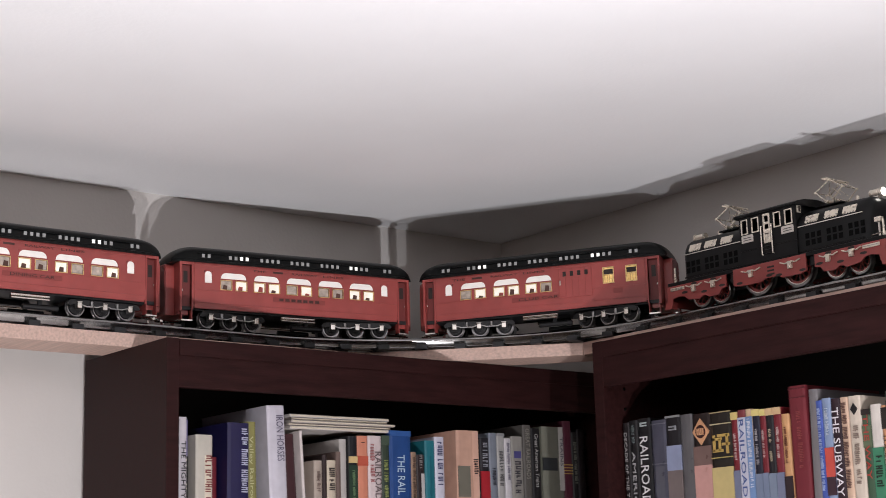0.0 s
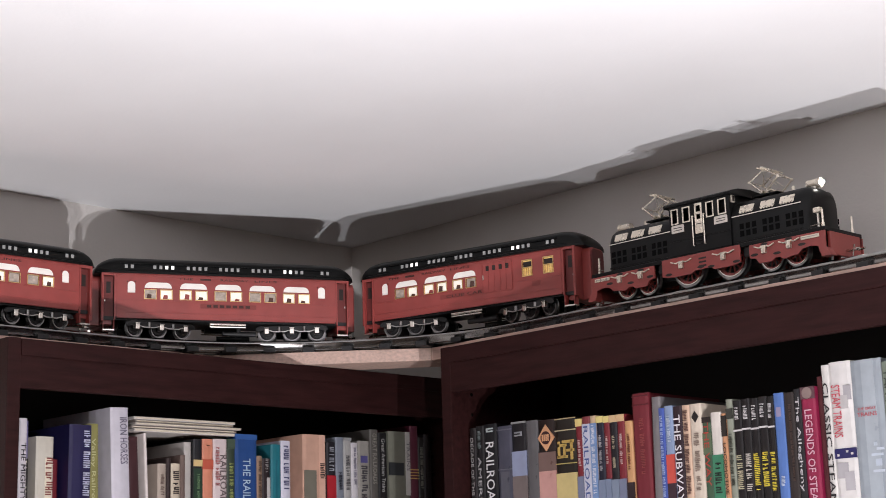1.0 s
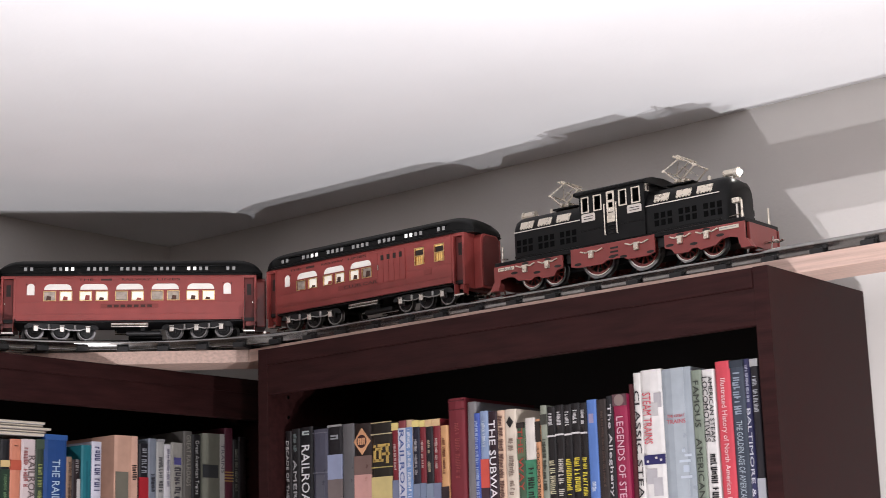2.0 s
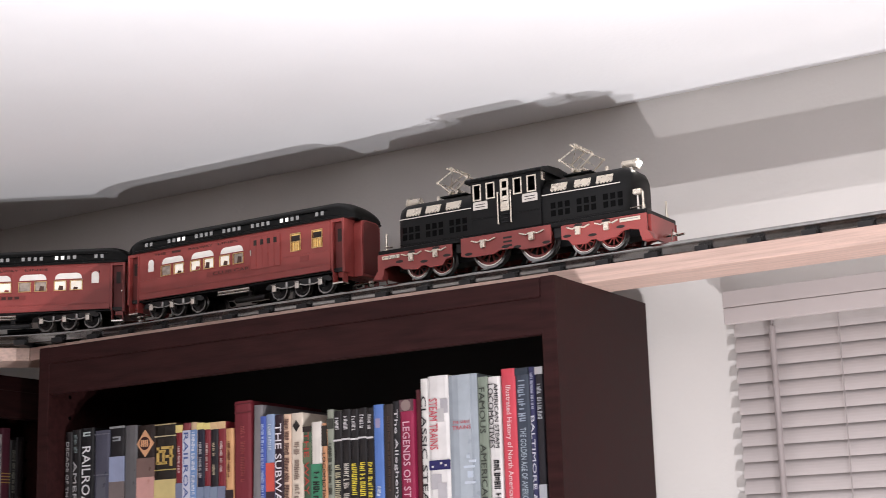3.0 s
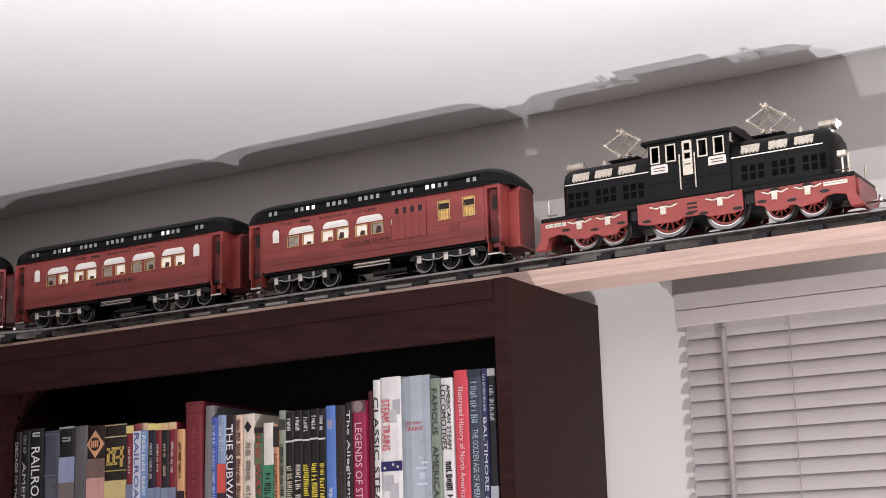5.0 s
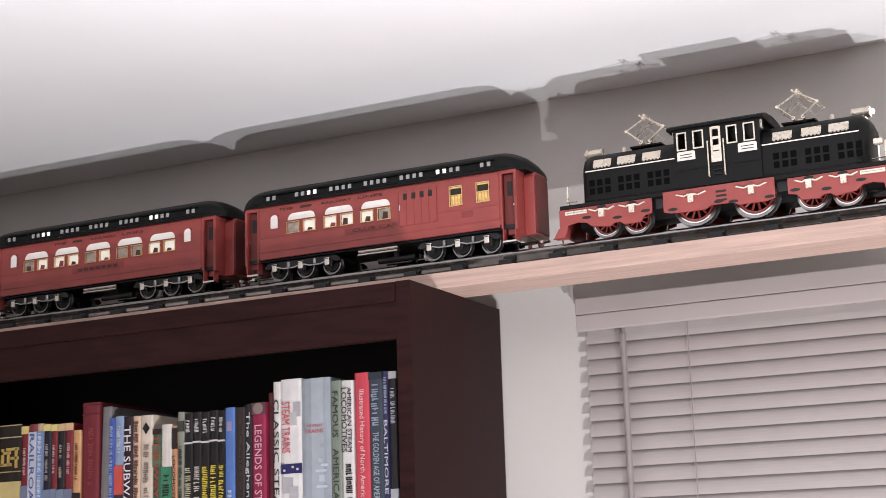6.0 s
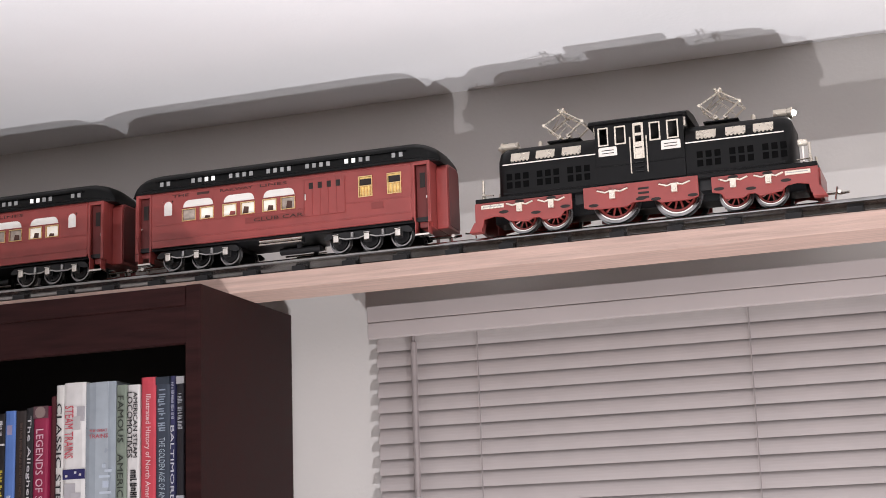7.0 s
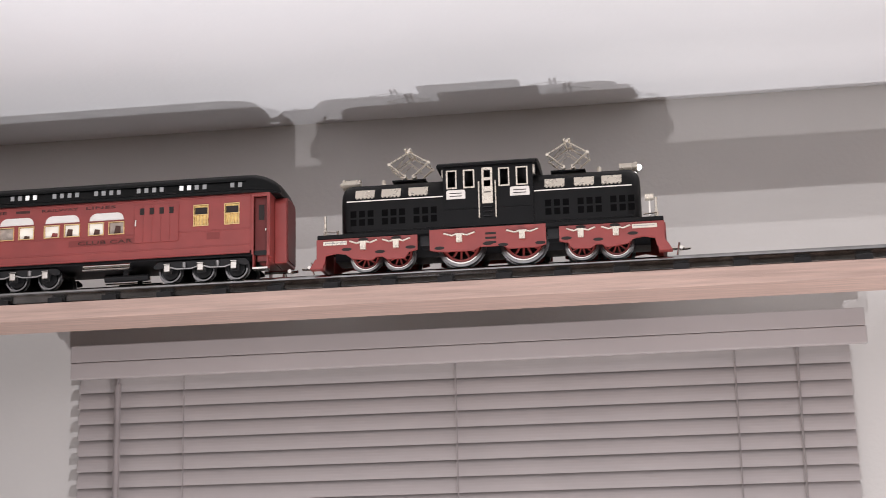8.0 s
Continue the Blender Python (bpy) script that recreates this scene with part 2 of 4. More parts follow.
XW, YN, RAD = 0.130, -0.154, 0.50
ARC = RAD * math.pi / 2


def track_at(s):
    """Point and heading on the track's centre line; s grows in the train's direction."""
    if s < 0:
        return Vector((XW, YN - RAD + s, 0)), math.pi / 2
    if s < ARC:
        a = s / RAD
        return Vector((XW + RAD - RAD * math.cos(a), YN - RAD + RAD * math.sin(a), 0)), math.pi / 2 - a
    return Vector((XW + RAD + s - ARC, YN, 0)), 0.0


def shelf_boards():
    z0, z1 = TOP, TOP + BOARD_T
    c = 0.458
    for name, o in (("shelf_board", [(0.070, -3.59), (0.168, -3.59), (0.168, -c), (0.070, -c + 0.037)]),
                    ("shelf_board", [(0.169, -c), (0.433, -0.201), (0.400, -0.122), (0.071, -c + 0.037)]),
                    ("shelf_board", [(0.434, -0.200), (3.74, -0.200), (3.74, -0.121), (0.401, -0.121)])):
        tagged(part(name, plate(o, z0, z1), M_PINE, bevel=0.0012), "narrow unpainted pine shelf board carrying the track", "shelf", "train shelf boards")


def sweep(bm, off, profile, s0, s1):
    """Draw a closed profile of (side, height) along the track."""
    ring = []
    k = int((s1 - s0) / 0.03)
    for i in range(k + 1):
        p, a = track_at(s0 + (s1 - s0) * i / k)
        side = Vector((-math.sin(a), math.cos(a), 0))
        ring.append([bm.verts.new(p + side * (off + u) + Vector((0, 0, v))) for u, v in profile])
    n = len(profile)
    for a, b in zip(ring, ring[1:]):
        for j in range(n):
            bm.faces.new((a[j], b[j], b[(j + 1) % n], a[(j + 1) % n]))
    bm.faces.new(ring[0])
    bm.faces.new(list(reversed(ring[-1])))


def track():
    t = thing("model_track", "three-rail tinplate model train track with black ties", "track")
    for off in (-0.027, 0.0, 0.027):
        bm = bmesh.new()
        head = [(0.0036 * math.cos(radians(g)), RAIL_T - 0.0042 + 0.0042 * math.sin(radians(g))) for g in range(-60, 241, 30)]
        base = TOP + BOARD_T + 0.0042
        sweep(bm, off, head + [(-0.0010, base + 0.0012), (-0.0052, base), (0.0052, base), (0.0010, base + 0.0012)], -1.6, 2.85)
        part("rail", bm, M_RAIL, t, smooth=True)
    me = None
    for i in range(64):
        p, a = track_at(-1.58 + i * 0.0695)
        if me is None:
            ob = part("tie", B(-0.0095, 0.0095, -0.0365, 0.0365, TOP + BOARD_T + 0.0003, RAIL_T - 0.0118), M_TIE, t, bevel=0.001)
            me = ob.data
        else:
            ob = new("tie", me)
            ob.parent = t
        ob.matrix_basis = pose(p.x, p.y, 0, 0, 0, math.degrees(a))


shelf_boards()
track()
# ---- books ----


def srgb(r, g, b):
    return tuple(((c / 255) / 12.92 if c < 10 else ((c / 255 + 0.055) / 1.055) ** 2.4) for c in (r, g, b))


INKS = {}


def ink(rgb, rough=0.45):
    key = (*rgb, rough)
    if key not in INKS:
        INKS[key] = mat("book_ink", tuple(0.84 * c for c in srgb(*rgb)), rough, var=0.10, scale=40, bump=0.06, bscale=500)
    return INKS[key]


M_PAGES = mat("paper_edges", (0.62, 0.55, 0.44), 0.9, var=0.12, scale=10, bump=0.3, bscale=80, stretch=(60, 1, 1))
DOWN = Matrix(((0, 1, 0, 0), (0, 0, -1, 0), (-1, 0, 0, 0), (0, 0, 0, 1)))
CASES = {"north": (M_NORTH, 0.539, 0.00078, "north bookcase"), "west": (M_WEST, -0.896, 0.00086, "west bookcase")}


def hue(c):
    r, g, b = c
    hi, lo = max(c), min(c)
    if hi - lo < 28:
        return "black" if hi < 60 else "dark grey" if hi < 105 else "grey" if hi < 170 else "white"
    if r == hi:
        if g > r * 0.8:
            return "olive" if r < 160 else "cream"
        if b < r * 0.75 and g > r * 0.55:
            return "tan"
        return "dark red" if r < 150 else "red"
    return "green" if g == hi else ("navy blue" if b < 110 else "blue")


def book(case, u0, u1, top, col, bands=(), words=(), depth=0.17, back=0.0, lean=0.0, gloss=0.45):
    """u0, u1: along the wall; bands (from, to, colour) and words (from, to, width, colour, text) step down from the top."""
    m, base, k, _ = CASES[case]
    w, h = (u1 - u0) - 0.0006, top - SHELF_Z
    label = f"{hue(col)} hardback book standing on a bookcase shelf" if not words or len(words[0]) < 5 or not words[0][4] else f"{hue(col)} book with printed spine on the bookcase shelf"
    b = thing("book", label, "book", "books on the shelves", m @ pose((u0 + u1) / 2 - base, 0.031 + back, SHELF_Z) @ pose(0, 0, 0, 0, lean, 0))
    t = min(0.0024, w * 0.2)
    bm = bmesh.new()
    o = [(-w / 2, depth), (-w / 2, 0.0022), (-w * 0.36, 0.0006), (0, 0), (w * 0.36, 0.0006), (w / 2, 0.0022), (w / 2, depth), (w / 2 - t, depth), (w / 2 - t, 0.004), (-w / 2 + t, 0.004), (-w / 2 + t, depth)]
    a = [bm.verts.new((x, y, 0)) for x, y in o]
    c = [bm.verts.new((x, y, h)) for x, y in o]
    bm.faces.new(a)
    bm.faces.new(list(reversed(c)))
    for i in range(len(o)):
        j = (i + 1) % len(o)
        bm.faces.new((a[i], c[i], c[j], a[j]))
    part("cover", bm, ink(col, gloss), b)
    part("pages", B(-w / 2 + t, w / 2 - t, 0.0045, depth - 0.004, 0.003, h - 0.0035), M_PAGES, b)
    for i, (z0, z1, cc, *span) in enumerate(bands):
        x0, x1 = span if span else (-0.5, 0.5)
        part("spine_print", B(w * x0 + 0.0002, w * x1 - 0.0002, -0.0003 - 0.00008 * i, 0.0023, max(0.004, h - z1 * k), h - z0 * k), ink(cc, gloss), b)
    for z0, z1, size, cc, text in words:
        z = h - (z0 + z1) / 2 * k
        off = 0.0
        if isinstance(size, tuple):
            size, off = size
        if text:
            lettering("spine_lettering", text, w * size, (z1 - z0) * k, ink(cc, gloss), b, Matrix.Translation((w * off, -0.0010, z)) @ DOWN)
        else:
            rng = random.Random(int(u0 * 1000) + int(z0))
            hgt, pitch, run = w * size, w * size * 0.62, (z1 - z0) * k
            bm, q, left = bmesh.new(), 0.0, rng.randint(4, 9)
            while q + pitch < run:
                za = z + run / 2 - q
                lo = w * off - hgt * rng.choice((0.5, 0.5, 0.36))
                hi = w * off + hgt * rng.choice((0.5, 0.5, 0.32))
                box(bm, lo, hi, -0.0011, 0.001, za - pitch * 0.26, za)
                if rng.random() < 0.75:
                    box(bm, lo, hi, -0.0011, 0.001, za - pitch * 0.74, za - pitch * 0.50)
                if rng.random() < 0.7:
                    e = rng.choice((lo, hi - hgt * 0.2, (lo + hi) / 2 - hgt * 0.1))
                    box(bm, e, e + hgt * 0.2, -0.0011, 0.001, za - pitch * 0.50, za - pitch * 0.26)
                q += pitch
                left -= 1
                if left == 0:
                    q, left = q + pitch * 0.8, rng.randint(3, 9)
            tagged(part("spine_writing", bm, ink(cc, gloss), b), kind="stuff")
    return b


WHITE, BLACK, CREAM, GOLD = (214, 208, 206), (22, 18, 20), (222, 204, 170), (196, 164, 92)


def north_books():
    n = "north"
    book(n, 0.566, 0.580, 2.001, (26, 20, 22), words=[(20, 190, 0.42, (170, 165, 165), "DECADE OF THE TRAINS")])
    book(n, 0.580, 0.598, 2.003, (24, 22, 24), words=[(10, 50, 0.35, (110, 120, 120), ""), (62, 190, 0.42, (176, 174, 176), "AMERICA")])
    book(n, 0.598, 0.626, 2.004, (20, 20, 24), words=[(8, 22, 0.5, (180, 190, 190), ""), (36, 170, 0.62, (232, 230, 232), "RAILROAD")])
    book(n, 0.627, 0.658, 1.998, (78, 78, 92), [(6, 8, (110, 110, 120)), (84, 86, (108, 108, 118)), (90, 170, (92, 92, 102), -0.3, 0.3)], gloss=0.3)
    book(n, 0.658, 0.688, 2.002, (30, 28, 32), [(0, 4, (150, 150, 150)), (58, 106, (150, 158, 186)), (106, 170, (122, 110, 108))], [(20, 34, (0.5, 0.0), (150, 152, 156), ""), (34, 48, (0.62, 0.0), (176, 178, 182), "")], gloss=0.35)
    book(n, 0.688, 0.713, 2.001, (98, 96, 98), gloss=0.3)
    b = book(n, 0.713, 0.748, 1.999, (40, 30, 28), [(62, 100, (122, 98, 92)), (98, 170, (206, 156, 148))], gloss=0.3)
    bm = prism([(0, 0.020), (0.0165, 0), (0, -0.020), (-0.0165, 0)], -0.0012, 0.001)
    bmesh.ops.translate(bm, verts=bm.verts, vec=(0, 0, 1.999 - SHELF_Z - 0.027))
    part("diamond_emblem", bm, ink((214, 160, 120)), b, "orange diamond emblem")
    bm = bmesh.new()
    lathe([(0.0098, -0.0018), (0.0098, 0.0)], 20, bm, 0, 1.999 - SHELF_Z - 0.027)
    part("emblem_disc", bm, ink((58, 26, 24)), b)
    for q in range(4):
        part("emblem_bar", B(-0.0070 + q * 0.0038, -0.0046 + q * 0.0038, -0.0022, 0, 1.999 - SHELF_Z - 0.032, 1.999 - SHELF_Z - 0.022), ink((214, 160, 120)), b)
    b = book(n, 0.748, 0.789, 1.998, (34, 28, 22), [(0, 2, (176, 158, 118)), (22, 24, (190, 176, 140)), (85, 87, (176, 158, 96)), (104, 170, (206, 186, 128))], [(92, 100, (0.7, 0), GOLD, "")])
    z = 1.998 - SHELF_Z - 0.046
    for x0, x1, z0, z1 in ((-0.015, -0.011, -0.012, 0.012), (0.010, 0.014, -0.016, 0.012), (-0.015, 0.002, 0.004, 0.008), (-0.006, 0.016, 0.009, 0.013), (-0.004, 0.000, -0.012, 0.006), (-0.016, 0.004, -0.013, -0.009), (0.002, 0.016, -0.004, 0.000)):
        part("emblem_bar", B(x0, x1, -0.0012, 0.001, z + z0, z + z1), ink(GOLD), b)
    book(n, 0.789, 0.802, 1.994, (122, 34, 44), [(0, 14, (226, 204, 132)), (108, 170, (120, 126, 150))], [(40, 92, 0.30, (206, 180, 176), "")])
    book(n, 0.802, 0.817, 1.996, (128, 58, 62), [(14, 170, (206, 206, 220))], [(18, 160, 0.6, (72, 92, 150), "RAILROAD")])
    book(n, 0.817, 0.829, 1.996, (206, 176, 142), [(14, 170, (120, 150, 196))], [(18, 150, 0.5, (216, 220, 232), "")])
    book(n, 0.829, 0.843, 1.994, (26, 26, 44), [(0, 12, (232, 214, 138)), (118, 170, (122, 134, 158))], [(36, 60, 0.3, (190, 186, 190), ""), (64, 104, 0.3, (170, 166, 170), "")])
    book(n, 0.843, 0.854, 1.993, (118, 34, 44), [(0, 12, (232, 214, 138)), (116, 170, (122, 134, 158))], [(38, 90, 0.3, (206, 180, 176), "")])
    book(n, 0.854, 0.868, 1.993, (28, 24, 30), [(0, 13, (220, 186, 142)), (118, 170, (128, 140, 160))], [(38, 66, 0.3, (190, 176, 150), ""), (78, 98, 0.3, (190, 176, 150), "")])
    book(n, 0.868, 0.882, 1.993, (122, 36, 46), [(0, 13, (220, 186, 142)), (118, 170, (120, 126, 150))], [(36, 94, 0.3, (206, 180, 176), "")])
    book(n, 0.882, 0.896, 1.982, (206, 156, 110), [(112, 170, (44, 30, 34))], [(24, 90, 0.3, (120, 70, 50), "")])
    book(n, 0.898, 0.928, 2.019, (116, 36, 46), [(4, 6, (92, 26, 34)), (20, 22, (96, 28, 36))], [(46, 150, (0.25, 0.05), (150, 70, 70), "")], gloss=0.6)
    book(n, 0.928, 0.944, 2.011, (122, 118, 120), lean=1.2)
    book(n, 0.944, 0.955, 1.994, (70, 92, 170), words=[(14, 160, 0.4, (170, 186, 226), "")])
    book(n, 0.955, 0.970, 1.996, (140, 158, 190), [(87, 138, (206, 84, 72)), (138, 170, (60, 40, 50))], [(18, 70, 0.35, (196, 206, 222), "")])
    book(n, 0.970, 0.986, 1.994, (44, 24, 34), words=[(16, 170, 0.72, (236, 230, 236), "THE SUBWAY")])
    book(n, 0.986, 0.999, 1.994, (214, 182, 158), words=[(10, 160, 0.55, (112, 82, 74), "")])
    b = book(n, 0.999, 1.020, 1.994, (216, 202, 186), words=[(52, 160, 0.4, (150, 132, 120), "")])
    bm = prism([(0, 0.008), (0.0058, 0), (0, -0.008), (-0.0058, 0)], -0.0010, 0.001)
    bmesh.ops.translate(bm, verts=bm.verts, vec=(0, 0, 1.994 - SHELF_Z - 0.018))
    part("diamond_emblem", bm, ink(BLACK), b)
    book(n, 1.020, 1.034, 1.974, (66, 92, 70), [(0, 10, (40, 30, 28)), (28, 66, (96, 110, 84))], [(10, 120, 0.6, (176, 70, 60), "THE WAY")])
    book(n, 1.034, 1.052, 1.979, (222, 214, 206), [(74, 170, (64, 132, 100))], [(88, 150, 0.6, (30, 40, 34), "")])
    book(n, 1.052, 1.061, 1.976, (206, 150, 112), [(4, 40, (40, 34, 30))], [(52, 140, 0.6, (60, 40, 34), "LOCOMOTIVE")])
    book(n, 1.061, 1.072, 1.994, (142, 146, 132), [(16, 34, (60, 60, 54))], [(60, 150, 0.5, (70, 72, 62), "")])
    for i, (x0, x1, cc, gold) in enumerate(((1.072, 1.086, (186, 178, 150), 0), (1.086, 1.100, (196, 188, 180), 0), (1.100, 1.113, (216, 196, 70), 1), (1.113, 1.127, (216, 196, 70), 1), (1.127, 1.138, (216, 196, 70), 1))):
        book(n, x0, x1, 1.991 + 0.001 * (i % 2), (24, 20, 22), [(50, 53, (210, 206, 206))], [(12, 40, 0.45, (206, 202, 204), ""), (94, 160, 0.62, cc, "")], gloss=0.35)
    book(n, 1.138, 1.154, 1.994, (86, 120, 186), [(24, 40, (150, 140, 170), -0.25, 0.25)], [(140, 160, 0.35, (200, 210, 230), "")])
    book(n, 1.154, 1.170, 1.993, (46, 36, 34), words=[(20, 150, (0.2, 0.1), (84, 66, 60), "")], gloss=0.7)
    book(n, 1.170, 1.181, 1.996, (30, 28, 32), words=[(14, 170, 0.66, (206, 202, 206), "The Allegheny")])
    b = book(n, 1.181, 1.203, 1.997, (146, 32, 70), [(0, 20, (96, 66, 72))], [(38, 200, 0.50, (222, 178, 192), "LEGENDS OF STEAM")])
    bm = bmesh.new()
    lathe([(0.0075, -0.0012), (0.0075, 0.0)], 18, bm, 0, 1.997 - SHELF_Z - 0.008)
    part("spine_emblem", bm, ink((140, 120, 116)), b)
    book(n, 1.203, 1.213, 2.009, (84, 30, 36), gloss=0.7, back=0.006)
    book(n, 1.2145, 1.226, 2.022, (220, 216, 212), words=[(30, 230, 0.72, (28, 24, 30), "CLASSIC STEAM")])
    b = book(n, 1.226, 1.258, 2.024, (226, 222, 220), [(142, 158, (36, 34, 92)), (40, 64, (176, 172, 176), 0.12, 0.46), (56, 78, (190, 186, 186), -0.1, 0.3), (165, 190, (178, 174, 178), -0.42, 0.1), (180, 210, (186, 182, 186), -0.1, 0.34)],
             [(38, 124, (0.40, -0.22), (206, 82, 96), "STEAM TRAINS")])
    for q, (x, dz) in enumerate(((-0.010, 0.119), (0.003, 0.115), (0.010, 0.118))):
        part("star", B(x - 0.0014, x + 0.0014, -0.0012, 0, 2.024 - SHELF_Z - dz - 0.0014, 2.024 - SHELF_Z - dz + 0.0014), ink(WHITE), b)
    b = book(n, 1.258, 1.302, 2.022, (158, 166, 174), [(0, 230, (172, 180, 188), -0.15, 0.28), (134, 140, (196, 206, 218), 0.08, 0.2), (143, 147, (200, 208, 220), 0.16, 0.4), (152, 156, (196, 206, 218), -0.02, 0.36), (161, 172, (190, 200, 214), 0.1, 0.3), (178, 182, (200, 208, 220), 0.0, 0.38)], gloss=0.3)
    for words, dz, high, wide in (("THE GREAT", 0.0620, 0.0034, 0.026), ("TRAINS", 0.0690, 0.0052, 0.028)):
        lettering("spine_lettering", words, high, wide, ink((196, 96, 104), 0.3), b, Matrix.Translation((-0.002, -0.0010, 2.022 - SHELF_Z - dz)) @ pose(0, 0, 0, 90, 0, 0))
    book(n, 1.302, 1.318, 2.016, (132, 142, 128), words=[(18, 94, 0.55, (58, 62, 56), "FAMOUS"), (112, 210, 0.55, (58, 62, 56), "AMERICAN")])
    book(n, 1.318, 1.336, 2.015, (224, 220, 218), words=[(12, 118, (0.34, 0.24), (30, 26, 30), "AMERICAN STEAM"), (12, 118, (0.44, -0.22), (30, 26, 30), "LOCOMOTIVES"), (138, 220, (0.5, 0.1), (26, 24, 28), "")])
    book(n, 1.338, 1.359, 2.023, (206, 70, 84), words=[(28, 225, 0.44, (240, 208, 210), "Illustrated History of North American R")])
    book(n, 1.359, 1.379, 2.022, (58, 66, 80), [(0, 12, (44, 52, 64))], [(20, 90, (0.5, -0.05), (150, 162, 176), ""), (98, 225, (0.42, 0), (176, 190, 200), "THE GOLDEN AGE OF AMERICAN")])
    book(n, 1.379, 1.388, 2.022, (52, 52, 92), words=[(10, 70, 0.4, (176, 178, 200), ""), (80, 220, 0.6, (206, 206, 216), "BALTIMORE &")])
    book(n, 1.388, 1.400, 2.021, (36, 32, 40), [(0, 12, (206, 204, 206)), (190, 230, (200, 202, 210))], [(28, 92, 0.5, (196, 198, 206), "")])


def west_books():
    w = "west"
    book(w, -0.874, -0.860, 2.010, (40, 34, 40))
    book(w, -0.858, -0.845, 2.017, (206, 200, 206), words=[(42, 140, 0.62, (30, 26, 34), "THE MIGHTY")], back=-0.002)
    book(w, -0.845, -0.834, 2.015, (112, 106, 150), [(64, 170, (30, 26, 26))], [(68, 150, 0.5, (206, 200, 180), "New York")], back=0.014)
    book(w, -0.829, -0.800, 1.992, (196, 190, 178), [(36, 150, (226, 216, 196), 0.0, 0.4)], [(36, 120, (0.4, 0.24), (132, 70, 66), "")], depth=0.14)
    book(w, -0.800, -0.781, 1.961, (112, 34, 44), back=0.02)
    book(w, -0.779, -0.741, 2.012, (30, 26, 70), words=[(10, 130, (0.28, 0.28), (190, 192, 214), "")], lean=0.6, back=-0.004)
    book(w, -0.741, -0.720, 2.015, (140, 136, 82), words=[(26, 150, 0.42, (196, 194, 150), "Valley Railroad")], lean=-1.0)
    book(w, -0.700, -0.668, 2.041, (206, 202, 212), words=[(18, 100, (0.40, 0.18), (110, 104, 124), "IRON HORSES")], depth=0.20, lean=-2.2, back=-0.010)
    book(w, -0.662, -0.636, 2.000, (64, 34, 38), lean=-3.0, back=0.010)
    book(w, -0.632, -0.626, 2.005, (222, 212, 208), lean=-3.0, depth=0.16)
    book(w, -0.618, -0.602, 1.959, (176, 162, 150), words=[(20, 60, 0.4, (120, 100, 92), "")])
    book(w, -0.602, -0.593, 1.968, (52, 40, 40))
    book(w, -0.593, -0.576, 1.960, (206, 192, 172), words=[(14, 60, 0.6, (50, 40, 40), "")])
    book(w, -0.576, -0.566, 1.974, (110, 92, 86))
    book(w, -0.565, -0.551, 1.995, (186, 180, 176), back=0.006)
    book(w, -0.551, -0.534, 2.000, (30, 30, 34), [(38, 50, (214, 186, 132)), (54, 130, (40, 62, 48))], [(64, 120, 0.3, (120, 150, 110), "")])
    book(w, -0.534, -0.513, 2.001, (214, 138, 112), [(38, 56, (190, 90, 70))], [(12, 20, 0.3, (90, 50, 40), "")])
    book(w, -0.513, -0.486, 2.002, (216, 200, 200), words=[(16, 90, (0.3, -0.2), (170, 110, 110), ""), (30, 120, (0.5, 0.2), (110, 96, 96), "RAILROAD")])
    book(w, -0.486, -0.470, 2.003, (54, 66, 54), [(0, 18, (70, 84, 70))], [(46, 130, 0.45, (150, 160, 100), "")])
    book(w, -0.470, -0.426, 2.012, (38, 74, 134), [(0, 10, (52, 92, 156))], [(46, 150, (0.34, 0), (186, 206, 226), "THE RAIL OF")])
    book(w, -0.426, -0.415, 1.978, (150, 124, 104), words=[(10, 100, 0.5, (96, 76, 66), "")])
    book(w, -0.415, -0.398, 1.974, (44, 34, 36), [(36, 90, (196, 192, 190), 0.0, 0.42)], [(0, 30, 0.3, (150, 146, 146), "")])
    book(w, -0.397, -0.376, 1.998, (38, 114, 126), [(30, 120, (34, 100, 114), -0.1, 0.1)])
    book(w, -0.376, -0.356, 2.005, (212, 210, 224), words=[(10, 110, 0.5, (86, 86, 120), "")])
    book(w, -0.330, -0.282, 2.018, (206, 164, 144), [(0, 140, (222, 178, 158), 0.22, 0.5), (70, 130, (120, 116, 104), -0.45, 0.1)], [(56, 92, (0.2, 0.36), (44, 32, 34), "")], depth=0.19)
    book(w, -0.278, -0.258, 2.007, (34, 32, 38), [(66, 140, (176, 42, 52))], [(10, 60, 0.5, (150, 152, 160), "")])
    book(w, -0.258, -0.240, 2.016, (128, 134, 146), words=[(70, 110, 0.4, (60, 62, 72), "")])
    book(w, -0.240, -0.223, 2.016, (172, 170, 168), [(0, 6, (150, 150, 150))], [(36, 110, 0.5, (96, 94, 96), "")])
    book(w, -0.223, -0.208, 2.008, (204, 200, 204), words=[(10, 90, 0.35, (140, 136, 150), "")])
    book(w, -0.208, -0.181, 2.012, (150, 146, 140), [(30, 44, (80, 76, 130), -0.3, 0.3)], [(50, 120, (0.5, 0), (70, 66, 72), "")])
    book(w, -0.180, -0.161, 2.033, (92, 88, 84), words=[(8, 110, 0.5, (150, 146, 138), "GREAT RAILROADS")])
    book(w, -0.161, -0.140, 2.028, (26, 24, 26), words=[(12, 120, 0.4, (176, 174, 172), "Great American Trains")])
    book(w, -0.136, -0.086, 2.032, (120, 120, 108), [(0, 130, (200, 196, 192), 0.28, 0.5), (64, 90, (52, 54, 56), -0.5, 0.2)], [(20, 80, (0.14, 0.4), (120, 116, 124), "TRAINS")], depth=0.19)
